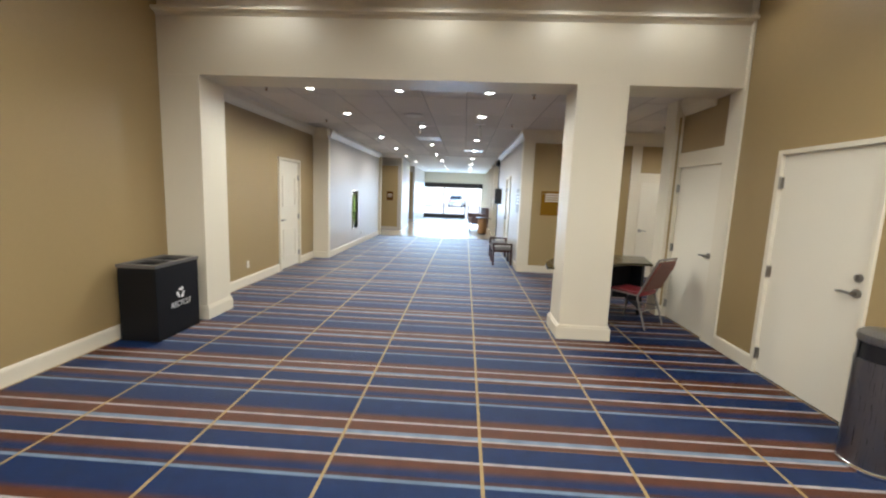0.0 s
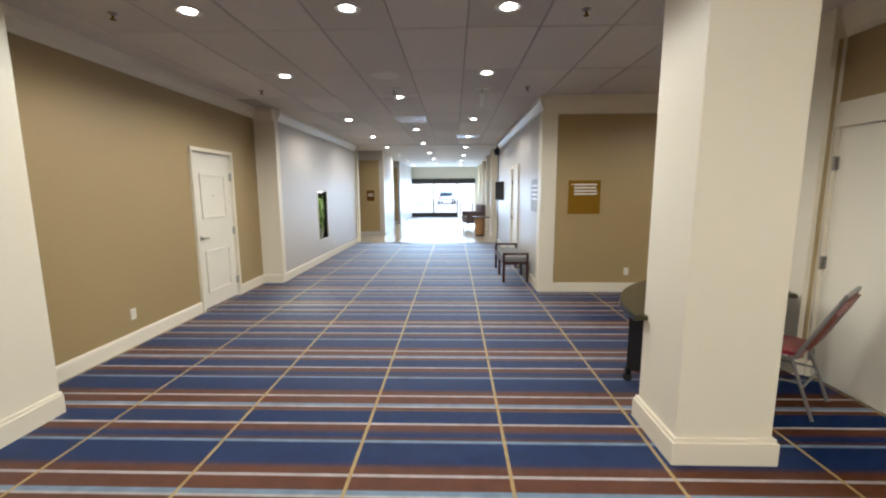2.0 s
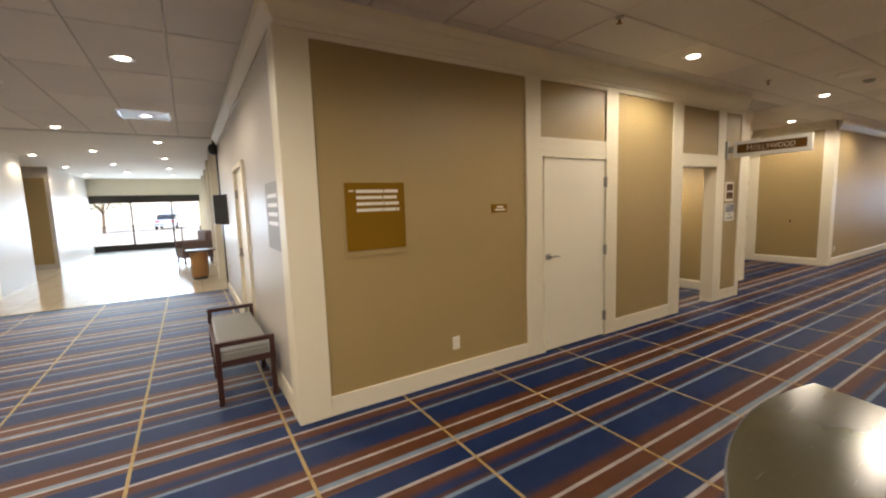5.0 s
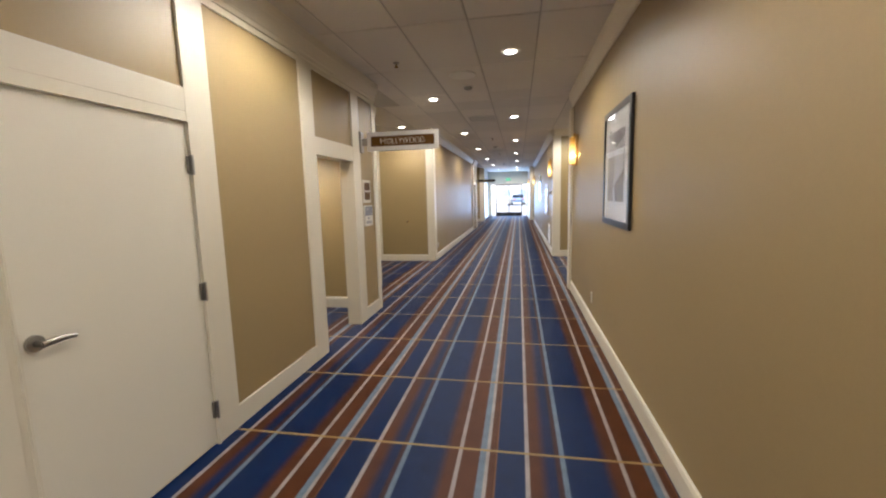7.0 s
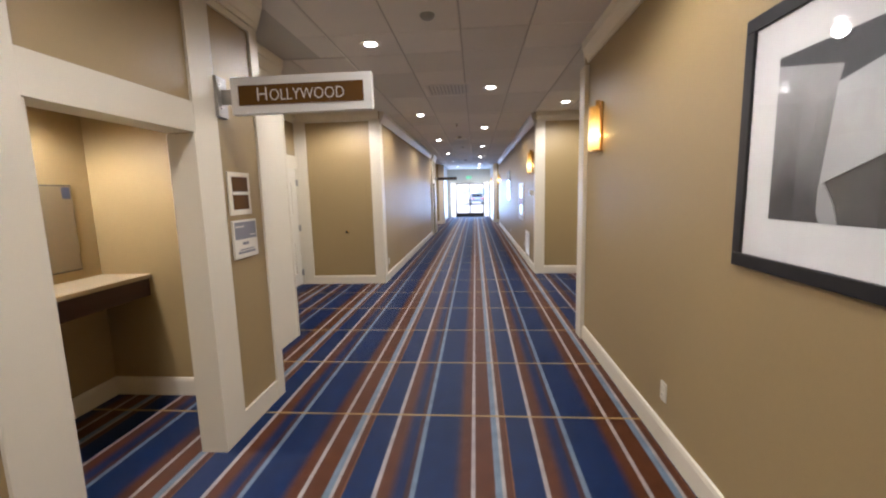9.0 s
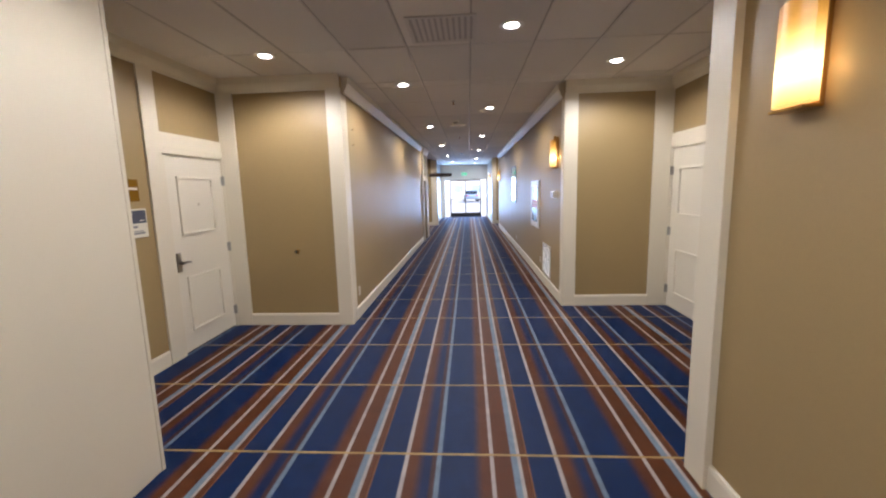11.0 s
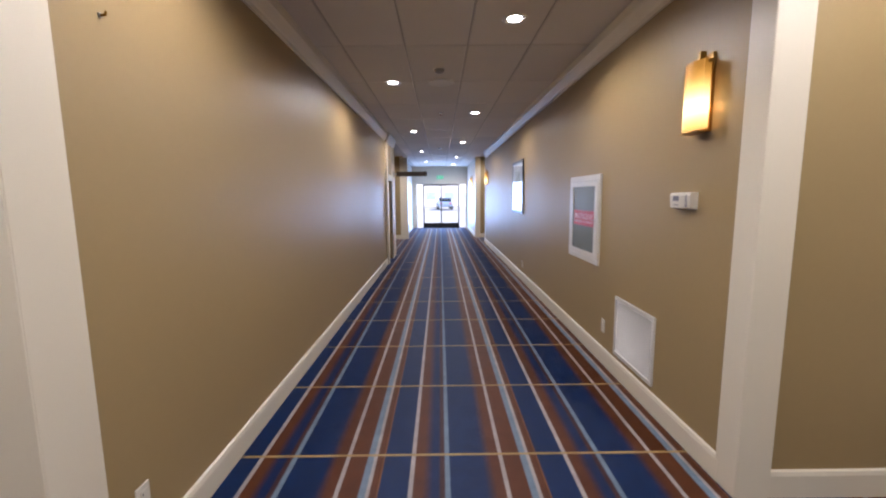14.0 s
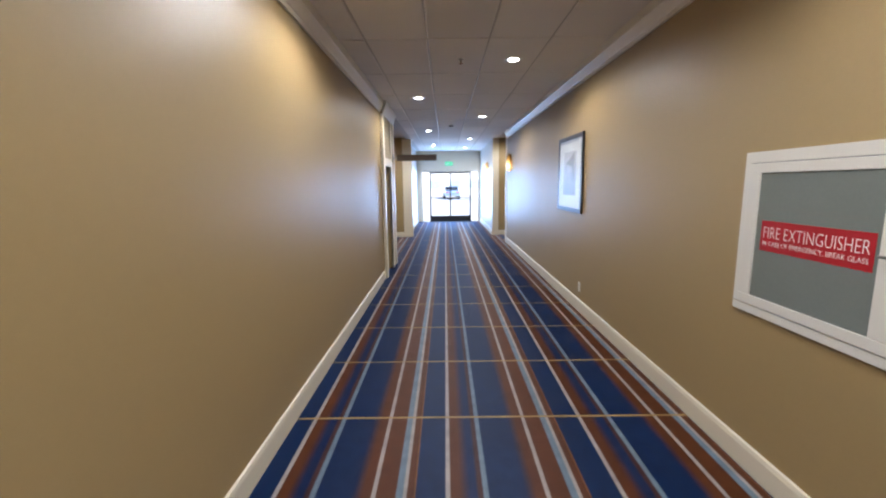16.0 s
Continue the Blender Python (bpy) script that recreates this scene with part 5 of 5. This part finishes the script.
def trash_can(m):
    t = thing("trash_can", m, "round brushed steel litter bin with a black band", "litter bin")
    r = 0.165
    bm = bmesh.new()
    lathe(bm, [(r, 0.02), (r, 0.69)], 40)
    part("body", bm, STEEL, t, "", True)
    bm = bmesh.new()
    lathe(bm, [(r + 0.006, 0.0), (r + 0.008, 0.012), (r + 0.004, 0.03), (r, 0.035)], 40)
    part("base_ring", bm, CHROME, t, "", True)
    bm = bmesh.new()
    lathe(bm, [(r - 0.008, 0.68), (r - 0.008, 0.805)], 40)
    part("opening_band", bm, BLACK, t, "", True)
    bm = bmesh.new()
    lathe(bm, [(r, 0.795), (r + 0.004, 0.81), (r, 0.845), (r - 0.02, 0.86), (0.05, 0.875)], 40)
    part("lid", bm, STEEL, t, "brushed steel domed lid", True)
    for k in range(3):
        a = 0.7 + k * 2.09
        bm = bmesh.new()
        rod(bm, (math.cos(a) * r, math.sin(a) * r, 0.68), (math.cos(a) * r, math.sin(a) * r, 0.805), 0.008)
        part("strut", bm, STEEL, t)


trash_can(pose(2.785, 3.055, 0))


def serpentine_table(m):
    """A wheeled quarter-ring table; origin on the floor at the middle of its curve, ends at 180 and 79 degrees."""
    t = thing("serpentine_table", m, "curved olive laminate table on castors with black panels", "table")
    a0, a1, r0, r1 = radians(75), radians(180), 0.60, 1.36

    def ring(bm, p, q, ra, rb, z0, z1, n=18):
        arc = [p + (q - p) * k / n for k in range(n + 1)]
        prism(bm, [(rb * math.cos(a), rb * math.sin(a)) for a in arc] + [(ra * math.cos(a), ra * math.sin(a)) for a in arc[::-1]], z0, z1, "z")
    bm = bmesh.new()
    ring(bm, a0, a1, r0, r1, 0.717, 0.75, 26)
    bmesh.ops.bevel(bm, geom=[e for e in bm.edges if abs(e.verts[0].co.z - e.verts[1].co.z) < 1e-5], offset=0.006, segments=2, affect="EDGES")
    part("tabletop", bm, LAMINATE, t, "glossy olive laminate top", True)
    bm = bmesh.new()
    ring(bm, a0, a1, r1 - 0.004, r1 + 0.006, 0.714, 0.742, 26)
    part("edge_band", bm, BLACK, t, "black rubber edge band")
    bm = bmesh.new()
    ring(bm, radians(84), radians(151), 1.20, 1.225, 0.13, 0.712)
    part("modesty_panel", bm, BLACK, t, "black curved modesty panel")
    for a in (radians(84), radians(151)):
        u, v = Vector((math.cos(a), math.sin(a))), Vector((-math.sin(a), math.cos(a)))
        bm = bmesh.new()
        prism(bm, [tuple(u * r + v * o) for r, o in ((0.66, -0.015), (1.29, -0.015), (1.29, 0.015), (0.66, 0.015))], 0.10, 0.712, "z")
        part("leg_panel", bm, BLACK, t)
        for r in (0.72, 1.28):
            c = u * r
            bm = bmesh.new()
            rod(bm, (c.x - v.x * 0.012, c.y - v.y * 0.012, 0.036), (c.x + v.x * 0.012, c.y + v.y * 0.012, 0.036), 0.036, seg=20)
            w = part("castor", bm, RUBBER, t, "", True)
            bm = bmesh.new()
            box(bm, c.x - 0.02, c.x + 0.02, c.y - 0.02, c.y + 0.02, 0.06, 0.115, 0.004)
            part("fork", bm, BLACKMETAL, w)


serpentine_table(pose(2.58, 5.56, 0))


def banquet_chair(m):
    """A stacking chair that looks along -x; origin on the floor under the seat."""
    t = thing("stacking_chair", m, "stacking chair with crimson vinyl seat and grey tube frame", "chair")
    bm = bmesh.new()
    box(bm, -0.22, 0.19, -0.20, 0.20, 0.395, 0.45, 0.022)
    part("seat", bm, REDVINYL, t, "crimson padded seat", True)
    bm = bmesh.new()
    outer = [(-0.20, 0.0), (-0.21, 0.30), (-0.17, 0.40), (0.17, 0.40), (0.21, 0.30), (0.20, 0.0)]
    prism(bm, outer, -0.018, 0.018, "x")
    bmesh.ops.transform(bm, matrix=pose(0.225, 0, 0.49, 0, 24, 0), verts=bm.verts)
    part("backrest", bm, MAROON, t, "russet upholstered back")
    for y in (-0.215, 0.215):
        bm = bmesh.new()
        rod(bm, (-0.235, y, 0.0), (-0.19, y, 0.42), 0.0115)
        part("leg", bm, CHAIRFRAME, t)
        bm = bmesh.new()
        rod(bm, (0.30, y, 0.0), (0.15, y, 0.42), 0.0115)
        part("leg", bm, CHAIRFRAME, t)
        bm = bmesh.new()
        rod(bm, (-0.20, y, 0.418), (0.17, y, 0.41), 0.0115)
        rod(bm, (0.17, y, 0.41), (0.205, y, 0.49), 0.0115)
        rod(bm, (0.205, y, 0.49), (0.385, y * 0.98, 0.89), 0.0115)
        part("side_rail", bm, CHAIRFRAME, t)
        bm = bmesh.new()
        rod(bm, (-0.21, y, 0.22), (0.22, y, 0.24), 0.008)
        part("stretcher", bm, CHAIRFRAME, t)
    bm = bmesh.new()
    rod(bm, (0.385, -0.21, 0.89), (0.385, 0.21, 0.89), 0.0125)
    part("top_rail", bm, CHAIRFRAME, t)
    bm = bmesh.new()
    rod(bm, (0.23, -0.215, 0.22), (0.23, 0.215, 0.22), 0.008)
    part("cross_bar", bm, CHAIRFRAME, t)


banquet_chair(pose(2.445, 5.955, 0, 0, 0, -51.5))


def bench(m):
    """An upholstered bench with raised end rails; origin at its near left foot."""
    t = thing("bench", m, "dark wood bench with a grey vinyl seat against the wall", "bench")
    w, l = 0.44, 1.36
    boxpart("cushion", (0.03, w - 0.03, 0.05, l - 0.05, 0.355, 0.43), GREYVINYL, t, "grey vinyl cushion", 0.018)
    for y in (0.0, l - 0.04):
        for x in (0.0, w - 0.04):
            boxpart("leg", (x, x + 0.04, y, y + 0.04, 0.0, 0.48), DARKWOOD, t, "", 0.004)
        boxpart("end_rail", (0.0, w, y, y + 0.04, 0.475, 0.512), DARKWOOD, t, "", 0.004)
        boxpart("lower_rail", (0.04, w - 0.04, y + 0.006, y + 0.034, 0.31, 0.36), DARKWOOD, t, "", 0.003)
        boxpart("end_pad", (0.04, w - 0.04, y + 0.010, y + 0.030, 0.36, 0.415), GREYVINYL, t, "", 0.004)
    for x in (0.0, w - 0.04):
        boxpart("leg", (x, x + 0.04, l / 2 - 0.02, l / 2 + 0.02, 0.0, 0.31), DARKWOOD, t, "", 0.004)
    for x in (0.0, w - 0.03):
        boxpart("side_rail", (x, x + 0.03, 0.04, l - 0.04, 0.31, 0.36), DARKWOOD, t, "", 0.003)


bench(pose(0.85, 9.85, 0))

# plant in the wall niche
strip(-3.40, -3.37, 11.83, 12.51, 0.48, 1.585, mat=NICHEDARK)
for y0, y1, z0, z1 in ((11.83, 11.86, 0.48, 1.585), (12.48, 12.51, 0.48, 1.585), (11.86, 12.48, 0.48, 0.51), (11.86, 12.48, 1.555, 1.585)):
    strip(-3.37, -2.955, y0, y1, z0, z1, mat=NICHEDARK)
for y0, y1, z0, z1 in ((11.842, 11.86, 0.492, 1.573), (12.48, 12.498, 0.492, 1.573), (11.86, 12.48, 0.492, 0.51), (11.86, 12.48, 1.555, 1.573)):
    strip(-2.953, -2.940, y0, y1, z0, z1)


def potted_plant(m, seed, label):
    r = random.Random(seed)
    t = thing("potted_plant", m, label, "plant")
    bm = bmesh.new()
    lathe(bm, [(0.085, 0.0), (0.11, 0.22), (0.118, 0.235), (0.10, 0.24), (0.09, 0.20)], 24)
    part("pot", bm, POT, t, "", True)
    verts, faces = [], []
    for k in range(170):
        a, up, ln = r.uniform(0, 6.28), r.uniform(0.2, 1.3), r.uniform(0.22, 0.48)
        h0 = 0.25 + 0.66 * math.sqrt(r.random())
        d = Vector((math.cos(a) * 0.62, math.sin(a), 0))
        s = Vector((-math.sin(a), math.cos(a), 0))
        prev = None
        for q in range(6):
            f = q / 5
            c = d * ln * f * 0.8 + Vector((0, 0, h0 + ln * (up * f - 0.9 * f * f)))
            c.x, c.y, c.z = max(-0.10, min(0.13, c.x)), max(-0.23, min(0.23, c.y)), min(c.z, 0.98)
            wd = 0.032 * math.sin(math.pi * min(1, f * 0.9 + 0.1)) + 0.002
            n = len(verts)
            verts += [tuple(c - s * wd), tuple(c + s * wd)]
            if prev is not None:
                faces.append((prev, prev + 1, n + 1, n))
            prev = n
    me = bpy.data.meshes.new("foliage")
    me.from_pydata(verts, [], faces)
    me.materials.append(LEAF)
    ob = new("foliage", me)
    ob.parent = t
    bm = bmesh.new()
    rod(bm, (0, 0, 0.2), (0.0, 0.0, 0.6), 0.012, 0.006)
    part("stem", bm, BARK, t)


potted_plant(pose(-3.06, 12.16, 0.51), 11, "leafy green potted plant standing in the wall niche")
nl = bpy.data.lights.new("niche_lamp", "SPOT")
nl.energy, nl.color, nl.spot_size, nl.shadow_soft_size = 13, (1.0, 0.95, 0.74), radians(150), 0.02
new("niche_lamp", nl).location = (-2.99, 12.15, 1.54)
t = thing("niche_light", pose(-2.99, 12.15, 1.552), "small lit puck lamp in the niche head", "light fitting")
bm = bmesh.new()
lathe(bm, [(0.035, -0.006), (0.034, 0.0)], 20)
part("lens", bm, LENS, t)

# lobby: console and armchair
t = thing("lobby_console", pose(0.90, 17.1, 0), "oak veneer drum side table near the lobby edge", "side table")
bm = bmesh.new()
lathe(bm, [(0.17, 0.06), (0.18, 0.10), (0.18, 0.60), (0.17, 0.64)], 28)
part("drum", bm, MIDWOOD, t, "", True)
bm = bmesh.new()
lathe(bm, [(0.15, 0.0), (0.155, 0.06)], 24)
part("plinth", bm, BLACK, t)
boxpart("shelf_top", (-0.24, 0.34, -0.22, 0.22, 0.64, 0.67), DARKWOOD, t, "", 0.006)
t = thing("armchair", pose(0.85, 20.8, 0, 0, 0, 15), "plum-grey upholstered lobby armchair", "armchair")
boxpart("seat", (-0.42, 0.42, -0.40, 0.40, 0.16, 0.46), PLUM, t, "", 0.05)
boxpart("backrest", (0.22, 0.46, -0.40, 0.40, 0.40, 0.95), PLUM, t, "", 0.06)
for y in (-0.42, 0.30):
    boxpart("armrest", (-0.40, 0.40, y, y + 0.12, 0.16, 0.66), PLUM, t, "", 0.04)
for x in (-0.36, 0.34):
    for y in (-0.36, 0.34):
        boxpart("leg", (x - 0.025, x + 0.025, y - 0.025, y + 0.025, 0.0, 0.17), DARKWOOD, t)
